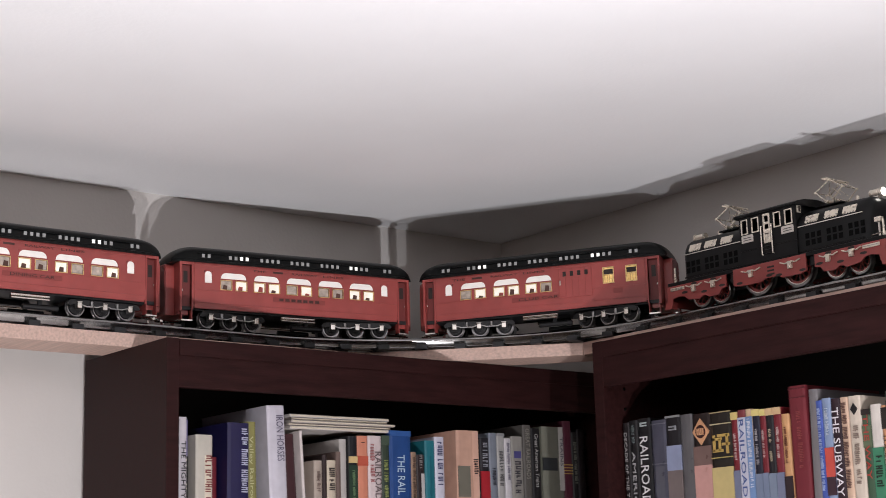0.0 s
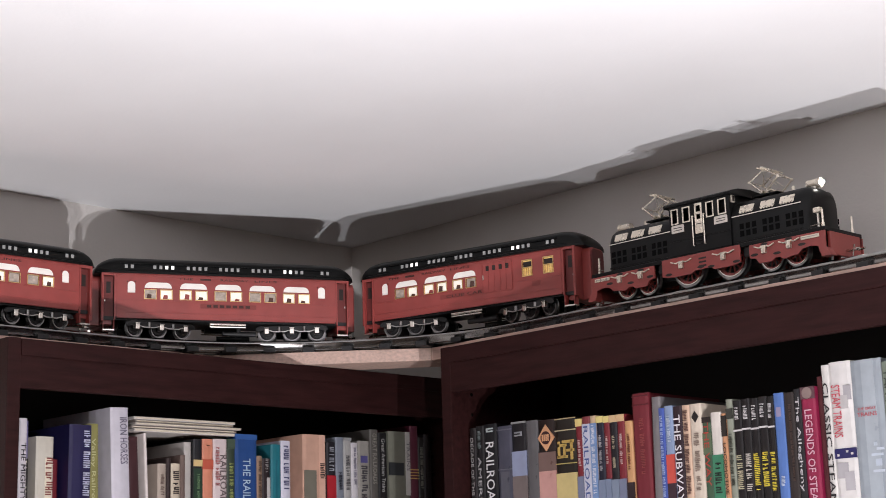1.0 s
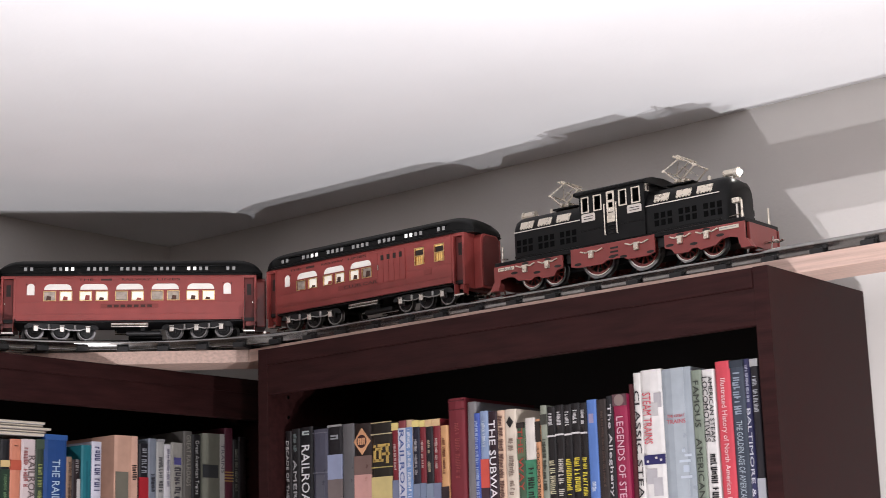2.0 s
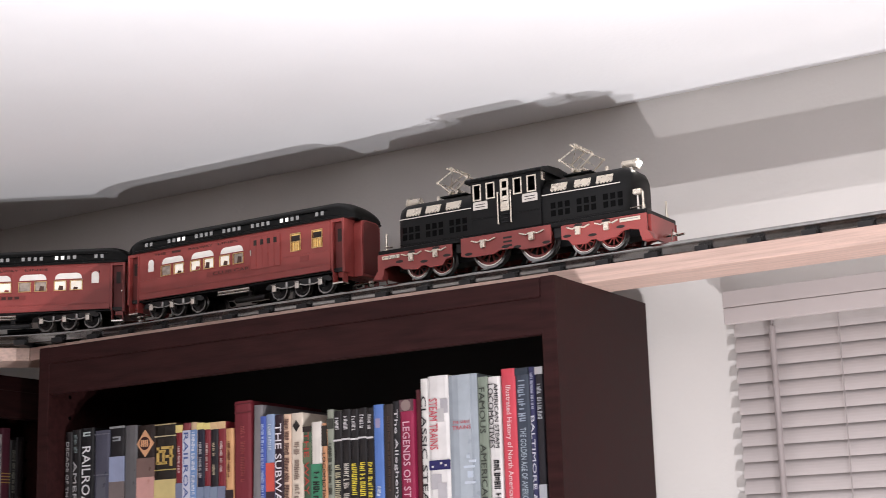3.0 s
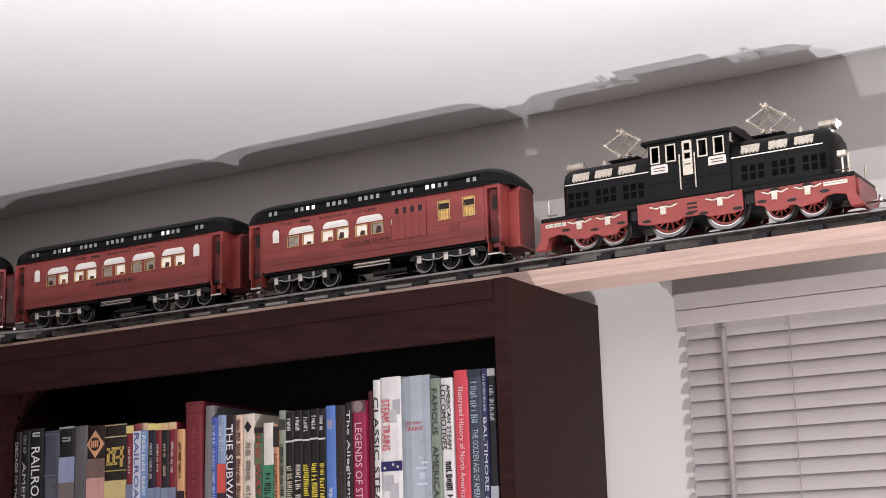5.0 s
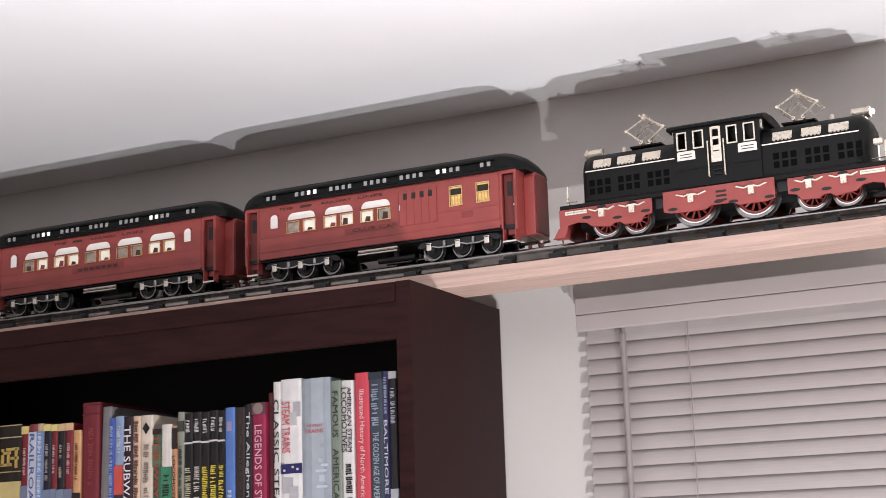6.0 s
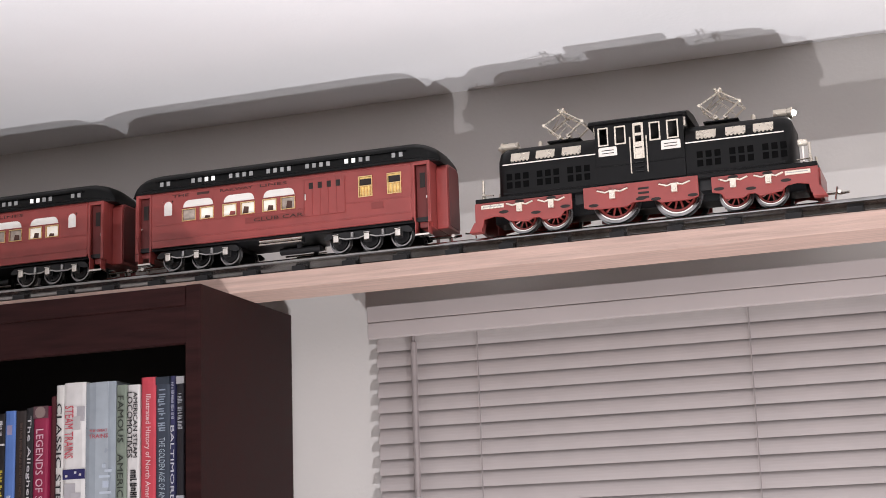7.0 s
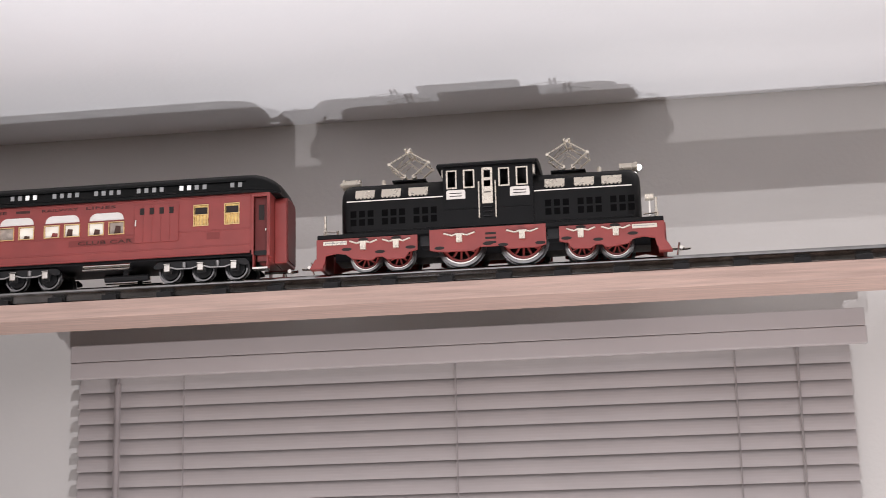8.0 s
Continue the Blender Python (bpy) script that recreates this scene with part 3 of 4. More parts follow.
    book(w, -0.085, -0.065, 2.044, (92, 40, 56), [(90, 92, GOLD), (96, 98, GOLD), (102, 104, GOLD), (108, 110, GOLD)])
    book(w, -0.065, -0.051, 2.024, (30, 28, 28), words=[(20, 110, 0.4, (120, 120, 110), "")])
    book(w, -0.051, -0.033, 2.030, (34, 26, 30))
    # magazines lying flat across the tops of the standing books
    z = 2.0075
    for i, (u0, u1, h, cc, d) in enumerate(((-0.660, -0.456, 0.0050, (206, 198, 194), 0.0), (-0.662, -0.462, 0.0042, (150, 140, 134), 0.004), (-0.660, -0.458, 0.0040, (196, 186, 180), -0.003), (-0.657, -0.470, 0.0042, (170, 160, 154), 0.002), (-0.661, -0.468, 0.0044, (206, 200, 196), 0.0))):
        mg = thing("magazine", "pale magazine lying flat on standing books", "magazine", "stacked magazines", M_WEST @ pose((u0 + u1) / 2 + 0.896, 0.034 + d, z))
        part("cover", plate([(-(u1 - u0) / 2, 0), ((u1 - u0) / 2, 0), ((u1 - u0) / 2, 0.17), (-(u1 - u0) / 2, 0.17)], 0, h), ink(cc), mg, bevel=0.001)
        part("page_edge", B(-(u1 - u0) / 2 + 0.002, (u1 - u0) / 2 - 0.002, -0.0006, 0.002, h * 0.25, h * 0.75), M_PAGES, mg)
        z += h + 0.0004


north_books()
west_books()
# ---- the train ----
M_RED = mat("maroon_enamel", (0.340, 0.062, 0.055), 0.38, var=0.10, scale=35, bump=0.05, bscale=400, coat=0.15)
M_RED_IN = mat("maroon_vestibule", (0.16, 0.028, 0.026), 0.5, var=0.1)
M_ROOF = mat("black_green_roof", (0.0042, 0.0046, 0.0046), 0.34, var=0.2, scale=40, spec=0.2)
M_BLACK = mat("black_enamel", (0.0054, 0.0054, 0.0057), 0.40, var=0.2, scale=40, bump=0.04, spec=0.22)
# near black: the shade inside the louvre recesses is put into this colour
M_LOUVRE_SHADE = mat("louvre_recess_shade", (0.0012, 0.0012, 0.0013), 0.9, var=0.1, spec=0.14)
M_TYRE = mat("grey_steel_tyre", (0.27, 0.265, 0.265), 0.30, metal=1.0, var=0.2, scale=80)
M_STEEL = mat("dull_steel", (0.42, 0.41, 0.40), 0.30, metal=1.0, var=0.2, scale=80)
M_IRON = mat("black_iron", (0.010, 0.010, 0.011), 0.45, var=0.3, scale=60)
M_NICK = mat("nickel_plate", (0.72, 0.68, 0.62), 0.22, metal=1.0, var=0.12, scale=90)
M_CREAM = mat("nickel_cream", (0.78, 0.71, 0.60), 0.28, metal=0.55, var=0.08, scale=90)
M_BRASS = mat("brass", (0.78, 0.55, 0.27), 0.28, metal=1.0, var=0.12, scale=90)
M_MILK = mat("lit_milk_glass", (0.80, 0.76, 0.72), 0.4, var=0.08, glow=0.26, scale=60)
M_SASH = mat("lit_sash_glass", (0.88, 0.80, 0.70), 0.3, var=0.22, glow=0.42, scale=70)
M_GOLD = mat("lit_gold_glass", (0.85, 0.58, 0.22), 0.3, var=0.3, glow=0.22, scale=200)
M_DIM = mat("curtained_glass", (0.50, 0.42, 0.36), 0.25, var=0.25, scale=150)
M_CLER = mat("clerestory_glass", (0.38, 0.385, 0.38), 0.2, var=0.1, glow=0.03)
M_CLERL = mat("clerestory_glass_lit", (1.0, 0.98, 0.94), 0.2, var=0.05, glow=0.45)
M_BEAM = mat("headlamp_bulb", (1.0, 0.96, 0.90), 0.2, var=0.0, glow=40)
M_INK = mat("black_lettering", (0.02, 0.012, 0.010), 0.5, var=0.1)
M_LETTER = mat("worn_dark_lettering", (0.065, 0.022, 0.018), 0.5, var=0.3, scale=300)
M_SEAT = mat("seat_plush", (0.10, 0.05, 0.04), 0.9, var=0.2)
M_PLATE = mat("lettered_plate", (0.27, 0.052, 0.046), 0.5, var=0.1)


def ring_y(bm, r0, r1, y0, y1, n=24):
    """A flat tyre about the y axis."""
    sets = [[bm.verts.new((r * math.cos(2 * math.pi * i / n), y, r * math.sin(2 * math.pi * i / n))) for i in range(n)] for r, y in ((r0, y0), (r1, y0), (r1, y1), (r0, y1))]
    for k in range(4):
        a, b = sets[k], sets[(k + 1) % 4]
        for i in range(n):
            bm.faces.new((a[i], a[(i + 1) % n], b[(i + 1) % n], b[i]))


WHEELS = []          # (wheelset, place in its parent, radius)
TRUCKS = []          # (truck, car, offset along the track)


def spoked_wheelset(parent, x, r, spokes):
    ax = new("wheelset")
    ax.parent = parent
    bm = bmesh.new()
    rod(bm, (0, -0.026, 0), (0, 0.026, 0), 0.003, 8)
    part("axle", bm, M_IRON, ax)
    for s in (-1, 1):
        a, b = (0.0235 * s, 0.0310 * s)
        bm = bmesh.new()
        ring_y(bm, r * 0.885, r, a, b - 0.0010 * s, 28)
        ring_y(bm, r * 0.84, r * 1.06, a - 0.0012 * s, a, 28)
        part("tyre", bm, M_TYRE, ax, "dull steel tyre", smooth=True)
        bm = bmesh.new()
        ring_y(bm, r * 0.83, r * 0.885, a, b, 28)
        part("rim", bm, M_NICK, ax, "bright nickel rim", smooth=True)
        bm = bmesh.new()
        ring_y(bm, r * 0.70, r * 0.84, a, b - 0.0015 * s, 28)
        lathe([(r * 0.22, a), (r * 0.22, b), (r * 0.10, b + 0.001 * s)], 12, bm)
        for k in range(spokes):
            an = 2 * math.pi * k / spokes
            rod(bm, (r * 0.15 * math.cos(an), (a + b) / 2, r * 0.15 * math.sin(an)), (r * 0.75 * math.cos(an), (a + b) / 2, r * 0.75 * math.sin(an)), r * 0.05, 6)
        part("spokes", bm, M_RED, ax, "red spoked wheel centre")
    ax.matrix_basis = pose(x, 0, r)
    WHEELS.append((ax, (x, 0, r), r))


def car_wheelset(parent, x, r):
    ax = new("wheelset")
    ax.parent = parent
    for s in (-1, 1):
        a, b = 0.0235 * s, 0.0290 * s
        bm = bmesh.new()
        lathe([(r * 0.25, a - 0.001 * s), (r * 0.80, a), (r * 0.72, b - 0.001 * s), (r * 0.2, b)], 20, bm)
        for k in range(4):
            an = math.pi / 2 * k
            rod(bm, (r * 0.5 * math.cos(an), b - 0.002 * s, r * 0.5 * math.sin(an)), (r * 0.5 * math.cos(an), b + 0.0004 * s, r * 0.5 * math.sin(an)), r * 0.1, 6)
        part("disc", bm, M_IRON, ax)
        bm = bmesh.new()
        ring_y(bm, r * 0.88, r, a, b, 22)
        ring_y(bm, r * 0.80, r * 1.10, a - 0.0012 * s, a, 22)
        part("rim", bm, M_TYRE, ax, "steel rim", smooth=True)
    ax.matrix_basis = pose(x, 0, r)
    WHEELS.append((ax, (x, 0, r), r))


def truck(car, off):
    """A six-wheel truck: cast frame over the journals, nickel equalizers and coil springs."""
    t = new("truck")
    t.parent = car
    r, sp = 0.0142, 0.0420
    for y in (-0.0365, 0.0365):
        s = 1 if y > 0 else -1
        arc = [(x, 0.0160 + 0.0024 * math.cos(x / 0.0210 * math.pi)) for x in [0.054 - 0.0045 * k for k in range(25)]]
        o = [(-0.060, 0.0195), (-0.055, 0.0240), (0.055, 0.0240), (0.060, 0.0195), (0.060, 0.0165)] + arc + [(-0.060, 0.0165)]
        part("side_frame", prism(o, y - 0.0015, y + 0.0015), M_IRON, t)
        for e in (-1, 1):
            bar = [(e * 0.040, 0.0165), (e * 0.030, 0.0135), (e * 0.012, 0.0135), (e * 0.002, 0.0165), (e * 0.002, 0.0182), (e * 0.012, 0.0153), (e * 0.030, 0.0153), (e * 0.040, 0.0182)]
            part("equalizer", prism(bar, *sorted((y + 0.0017 * s, y + 0.0036 * s))), M_STEEL, t, "steel equalizer bar", bevel=0.0003)
            bm = bmesh.new()
            for q in range(5):
                z = 0.0160 + q * 0.0013
                rod(bm, (e * 0.0210, y + 0.0030 * s, z), (e * 0.0210, y + 0.0030 * s, z + 0.0007), 0.0026, 10)
            rod(bm, (e * 0.0210, y + 0.0030 * s, 0.0155), (e * 0.0210, y + 0.0030 * s, 0.0225), 0.0019, 8)
            part("spring", bm, M_STEEL, t, "coil spring")
        for x in (-sp, 0, sp):
            bm = B(x - 0.0036, x + 0.0036, *sorted((y + 0.0015 * s, y + 0.0068 * s)), 0.0105, 0.0195)
            box(bm, x - 0.0044, x + 0.0044, *sorted((y + 0.0015 * s, y + 0.0074 * s)), 0.0197, 0.0208)
            part("journal_box", bm, M_NICK, t, "nickel journal box", bevel=0.0009)
            part("pedestal", B(x - 0.0054, x + 0.0054, y - 0.0013, y + 0.0013, 0.0090, 0.0200), M_IRON, t)
    part("bolster", B(-0.05, 0.05, -0.034, 0.034, 0.0205, 0.0259), M_IRON, t)
    for x in (-sp, 0, sp):
        car_wheelset(t, x, r)
    t.matrix_basis = pose(off, 0, 0)
    TRUCKS.append((t, car, off))


def car_roof(car):
    prof = [(0.0500, 0.1030), (0.0500, 0.1062), (0.0468, 0.1078), (0.0462, 0.1205), (0.0445, 0.1235), (0.0400, 0.1270), (0.0280, 0.1315), (0.0140, 0.1338), (0.0, 0.1345)]
    full = prof + [(-y, z) for y, z in reversed(prof[:-1])]
    xs = [-0.2180, -0.2165, -0.2120, -0.2050, -0.1960, -0.1860, -0.1760]
    xs = xs + [-x for x in reversed(xs)]
    bm = bmesh.new()
    rings = []
    for x in xs:
        u = max(0.0, (abs(x) - 0.1760) / 0.0425)
        k = math.sqrt(max(0.0, 1 - u * u))
        w = 1 - 0.30 * u ** 3
        rings.append([bm.verts.new((x, y * w, 0.1030 + (z - 0.1030) * (0.10 + 0.90 * k))) for y, z in full])
    for a, b in zip(rings, rings[1:]):
        for i in range(len(full) - 1):
            bm.faces.new((a[i], b[i], b[i + 1], a[i + 1]))
        bm.faces.new((a[-1], b[-1], b[0], a[0]))
    bm.faces.new(rings[0])
    bm.faces.new(list(reversed(rings[-1])))
    roof = part("roof", bm, M_ROOF, car, "black rounded roof with clerestory windows", smooth=True)
    groups = ((-0.1715, 2), (-0.1250, 4), (-0.0700, 4), (-0.0160, 4), (0.0390, 4), (0.0935, 4), (0.1580, 2))
    for g, (x, n) in enumerate(groups):
        for k in range(n):
            for s in (-1, 1):
                xx = x + k * 0.0098
                a, b = sorted((0.0455 * s, 0.0474 * s))
                part("clerestory_pane", B(xx + 0.0004, xx + 0.0052, a, b, 0.1114, 0.1172), M_CLERL if (g, k) in ((1, 3), (1, 2), (5, 0), (5, 1)) else M_CLER, roof)
    for s in (-1, 1):
        a, b = sorted((0.0466 * s, 0.0486 * s))
        part("roof_moulding", B(-0.178, 0.178, a, b, 0.1186, 0.1200), M_ROOF, roof)


def sash(car, x0, x1, z0, z1, pane, y, s):
    w = 0.0011
    bm = bmesh.new()
    a, b = sorted((y, y + 0.0012 * s))
    panel_with_holes(bm, x0 - w, x1 + w, z0 - w, z1 + w, a, b, [(x0, x1, z0, z1)])
    part("window_frame", bm, M_BRASS, car, "thin brass window frame")
    a, b = sorted((y - 0.0022 * s, y - 0.0012 * s))
    part("pane", B(x0, x1, a, b, z0, z1), pane, car)


def arch_outline(x0, x1, z0, z1, r):
    o = [(x0, z0), (x1, z0)]
    for k in range(7):
        a = math.pi / 2 * k / 6
        o.append((x1 - r + r * math.cos(a), z1 - r + r * math.sin(a)))
    for k in range(7):
        a = math.pi / 2 + math.pi / 2 * k / 6
        o.append((x0 + r + r * math.cos(a), z1 - r + r * math.sin(a)))
    return o


def passenger_car(label, words, club=False):
    c = thing("passenger_car", label, "model train car", "cars of the model train")
    W = 0.0460
    centres = (-0.1155, -0.0562, 0.0010) if club else (-0.116, -0.058, 0.0, 0.058, 0.116)
    arches = (-0.1597,) if club else (-0.1597, 0.1597)
    squares = (0.1215, 0.1605) if club else ()
    rng = random.Random(len(label))
    holes = [(a - 0.0073, a + 0.0073, 0.0700, 0.0905) for a in arches] + [(q - 0.0092, q + 0.0092, 0.0655, 0.0915) for q in squares]
    for m in centres:
        holes += [(m - 0.0225, m - 0.0035, 0.0610, 0.0770), (m + 0.0035, m + 0.0225, 0.0610, 0.0770), (m - 0.0225, m + 0.0225, 0.0795, 0.0895)]
    for s in (-1, 1):
        y = W * s
        a, b = sorted((y, y - 0.0022 * s))
        bm = bmesh.new()
        panel_with_holes(bm, -0.1830, 0.1830, 0.0285, 0.1030, a, b, holes)
        part("side_wall", bm, M_RED, c, "brick-red enamelled side")
        for z, h, d in ((0.0385, 0.0011, 0.0006), (0.0585, 0.0009, 0.0005), (0.0288, 0.0018, 0.0008), (0.1003, 0.0012, 0.0008)):
            a, b = sorted((y, y + d * s))
            part("moulding", B(-0.183, 0.183, a, b, z, z + h), M_RED, c)
        for m in arches:
            part("arch_pane", prism(arch_outline(m - 0.0062, m + 0.0062, 0.0708, 0.0902, 0.0060), min(y - 0.0018 * s, y - 0.0006 * s), max(y - 0.0018 * s, y - 0.0006 * s)), M_MILK, c, "lit milky window pane")
            bm = bmesh.new()
            o = arch_outline(m - 0.0062, m + 0.0062, 0.0708, 0.0902, 0.0060)
            q = arch_outline(m - 0.0078, m + 0.0078, 0.0695, 0.0920, 0.0075)
            for i in range(len(o)):
                j = (i + 1) % len(o)
                v = [bm.verts.new((p[0], yy, p[1])) for p, yy in ((o[i], y + 0.0006 * s), (o[j], y + 0.0006 * s), (q[j], y + 0.0006 * s), (q[i], y + 0.0006 * s))]
                w = [bm.verts.new((p[0], y - 0.0012 * s, p[1])) for p in (o[i], o[j], q[j], q[i])]
                bm.faces.new(v)
                bm.faces.new((v[0], w[0], w[1], v[1]))
            part("window_frame", bm, M_RED, c)
        for m in centres:
            a, b = sorted((y - 0.0018 * s, y - 0.0006 * s))
            part("arch_pane", prism(arch_outline(m - 0.0222, m + 0.0222, 0.0797, 0.0892, 0.0090), a, b), M_MILK, c, "lit milky upper window")
            for e in (-1, 1):
                bm = bmesh.new()
                o = [(m + e * 0.0228, 0.0898), (m + e * 0.0132, 0.0898)] + [(m + e * (0.0222 - 0.0090 + 0.0090 * math.cos(math.pi / 2 * k / 5)), 0.0892 - 0.0090 + 0.0090 * math.sin(math.pi / 2 * k / 5)) for k in range(5, -1, -1)] + [(m + e * 0.0228, 0.0802)]
                prism(o, min(y - 0.0015 * s, y + 0.0003 * s), max(y - 0.0015 * s, y + 0.0003 * s), bm)
                part("window_corner", bm, M_RED, c)
            for x0 in (m - 0.0222, m + 0.0040):
                k = rng.random()
                sash(c, x0, x0 + 0.0182, 0.0618, 0.0762, M_DIM if k < 0.42 else M_SASH, y, s)
                if k >= 0.30:
                    h = rng.uniform(0.0650, 0.0715)
                    a, b = sorted((y - 0.0011 * s, y - 0.0005 * s))
                    xa = x0 + rng.uniform(0.001, 0.008)
                    part("seat_back", prism([(xa, 0.0618), (xa + 0.008, 0.0618), (xa + 0.0085, h), (xa + 0.002, h + 0.001)], a, b), M_SEAT if k < 0.75 else M_RED, c, "seat back seen through the window")
        for q in squares:
            sash(c, q - 0.0085, q + 0.0085, 0.0660, 0.0910, M_GOLD, y, s)
            for k in range(4):
                a, b = sorted((y - 0.0011 * s, y + 0.0008 * s))
                part("window_bar", B(q - 0.0064 + k * 0.0042, q - 0.0058 + k * 0.0042, a, b, 0.0660, 0.0790), M_BRASS, c)
            a, b = sorted((y - 0.0011 * s, y + 0.0010 * s))
            part("window_bar", B(q - 0.0085, q + 0.0085, a, b, 0.0785, 0.0797), M_BRASS, c)
            part("window_shade", B(q - 0.0078, q + 0.0078, *sorted((y - 0.0011 * s, y - 0.0004 * s)), 0.0805, 0.0885), M_INK, c, "dark upper sash")
        if club:
            a, b = sorted((y, y + 0.0010 * s))
            door = part("baggage_door", B(0.0370, 0.0930, a, b, 0.0480, 0.0960), M_RED, c, "sliding baggage door with four small windows", bevel=0.0004)
            for k in range(6):
                a, b = sorted((y + 0.0010 * s, y + 0.0016 * s))
                xx = 0.0370 + k * 0.0112 - 0.0004
                part("door_batten", B(xx, xx + 0.0008, a, b, 0.0490, 0.0950), M_RED, door)
            for k in range(4):
                a, b = sorted((y + 0.0010 * s, y + 0.0017 * s))
                part("door_window", B(0.0440 + k * 0.0125, 0.0495 + k * 0.0125, a, b, 0.0835, 0.0915), M_INK, door)
            part("door_handle", B(0.0385, 0.0400, *sorted((y + 0.001 * s, y + 0.003 * s)), 0.0690, 0.0770), M_NICK, door)
            part("emblem", B(0.1290, 0.1450, *sorted((y, y + 0.0006 * s)), 0.0480, 0.0560), M_PLATE, c, "small dark gold emblem", bevel=0.0002)
        turn = (90, 0, 0) if s < 0 else (90, 0, 180)
        part("name_plate", B(-0.047, 0.047, *sorted((y, y + 0.0005 * s)), 0.0480, 0.0555), M_PLATE, c, "gilt-edged name board")
        if words:
            lettering("lettering", words, 0.0046, 0.070, M_LETTER, c, pose(0, y + 0.0007 * s, 0.05175, *turn))
        else:
            for k in range(7):
                part("lettering_bar", B(-0.036 + k * 0.0108, -0.0285 + k * 0.0108, *sorted((y + 0.0005 * s, y + 0.0009 * s)), 0.0496, 0.0540), M_LETTER, c)
        shift = 0.0 if club else 0.07
        for text, x0, x1 in (("THE", -0.153, -0.129), ("", -0.117, -0.099), ("RAILWAY", -0.083, -0.036), ("LINES", -0.0255, 0.0125)):
            x = -s * ((x0 + x1) / 2 + shift)
            if text:
                lettering("lettering", text, 0.0035, x1 - x0, M_LETTER, c, pose(x, y + 0.0004 * s, 0.0962, *turn))
            else:
                part("lettering_bar", B(x - 0.009, x + 0.009, *sorted((y, y + 0.0003 * s)), 0.0946, 0.0978), M_LETTER, c)
    part("floor_pan", B(-0.2075, 0.2075, -0.0400, 0.0400, 0.0262, 0.0318), M_IRON, c)
    part("inner_floor", B(-0.182, 0.182, -0.0430, 0.0430, 0.0320, 0.0345), M_SEAT, c)
    car_roof(c)
    for e in (-1, 1):
        bm = bmesh.new()
        a, b = sorted((0.1830 * e, 0.1850 * e))
        box(bm, a, b, -0.0452, 0.0452, 0.0319, 0.1030)
        part("bulkhead", bm, M_RED, c)
        for s in (-1, 1):
            part("corner_post", B(*sorted((0.2040 * e, 0.2080 * e)), *sorted((0.0462 * s, 0.0300 * s)), 0.0235, 0.1030), M_RED, c, bevel=0.0008)
            part("door_post", B(*sorted((0.1850 * e, 0.1875 * e)), *sorted((0.0462 * s, 0.0430 * s)), 0.0262, 0.1030), M_RED, c, bevel=0.0004)
            part("door_header", B(*sorted((0.1875 * e, 0.2040 * e)), *sorted((0.0460 * s, 0.0435 * s)), 0.0985, 0.1030), M_RED, c)
            d = part("vestibule_door", B(*sorted((0.1880 * e, 0.2035 * e)), *sorted((0.0395 * s, 0.0380 * s)), 0.0319, 0.0985), M_RED_IN, c, "recessed vestibule door")
            part("door_pane", B(*sorted((0.1925 * e, 0.1995 * e)), *sorted((0.0400 * s, 0.0392 * s)), 0.0700, 0.0890), M_INK, d)
            part("door_handle", B(*sorted((0.2010 * e, 0.2022 * e)), *sorted((0.0412 * s, 0.0395 * s)), 0.0560, 0.0590), M_NICK, d)
            st = part("step", B(*sorted((0.1865 * e, 0.2050 * e)), *sorted((0.0460 * s, 0.0330 * s)), 0.0078, 0.0100), M_NICK, c, "nickel step")
            part("step_hanger", B(*sorted((0.1865 * e, 0.1877 * e)), *sorted((0.0455 * s, 0.0340 * s)), 0.0100, 0.0262), M_RED, st)
            part("step_hanger", B(*sorted((0.2038 * e, 0.2050 * e)), *sorted((0.0455 * s, 0.0340 * s)), 0.0100, 0.0262), M_RED, st)
            bm = bmesh.new()
            rod(bm, (0.2062 * e, 0.0470 * s, 0.035), (0.2062 * e, 0.0470 * s, 0.085), 0.0005, 6)
            part("grab_rail", bm, M_RED, c)
        part("end_wall", B(*sorted((0.2045 * e, 0.2076 * e)), -0.0300, 0.0300, 0.0262, 0.1030), M_RED, c)
        o = arch_outline(-0.0225, 0.0225, 0.0190, 0.1030, 0.0100)
        bm = prism(o, 0, 0.0150)
        bmesh.ops.transform(bm, matrix=pose(0.2078 * e, 0, 0, 0, 0, -90 * e), verts=bm.verts)
        part("diaphragm", bm, M_RED, c, "red bellows end between cars", bevel=0.0012)
        o = arch_outline(-0.0195, 0.0195, 0.0230, 0.1000, 0.0085)
        bm = prism(o, 0, 0.0012)
        bmesh.ops.transform(bm, matrix=pose(0.2229 * e, 0, 0, 0, 0, -90 * e), verts=bm.verts)
        part("end_plate", bm, M_RED_IN, c)
        bm = bmesh.new()
        rod(bm, (0.19 * e, 0, 0.0125), (0.222 * e, 0, 0.0125), 0.0022, 8)
        rod(bm, (0.222 * e, -0.004, 0.0125), (0.222 * e, 0.005, 0.0125), 0.0024, 8)
        rod(bm, (0.222 * e, 0.005, 0.0125), (0.231 * e, 0.002, 0.0125), 0.0018, 8)
        rod(bm, (0.215 * e, 0.003, 0.0110), (0.217 * e, 0.003, 0.0040), 0.0014, 6)
        part("coupler", bm, M_NICK, c, "nickel hook coupler")
        bm = B(*sorted((0.2075 * e, 0.1900 * e)), -0.036, 0.036, 0.0190, 0.0261)
        part("buffer_beam", bm, M_RED, c)
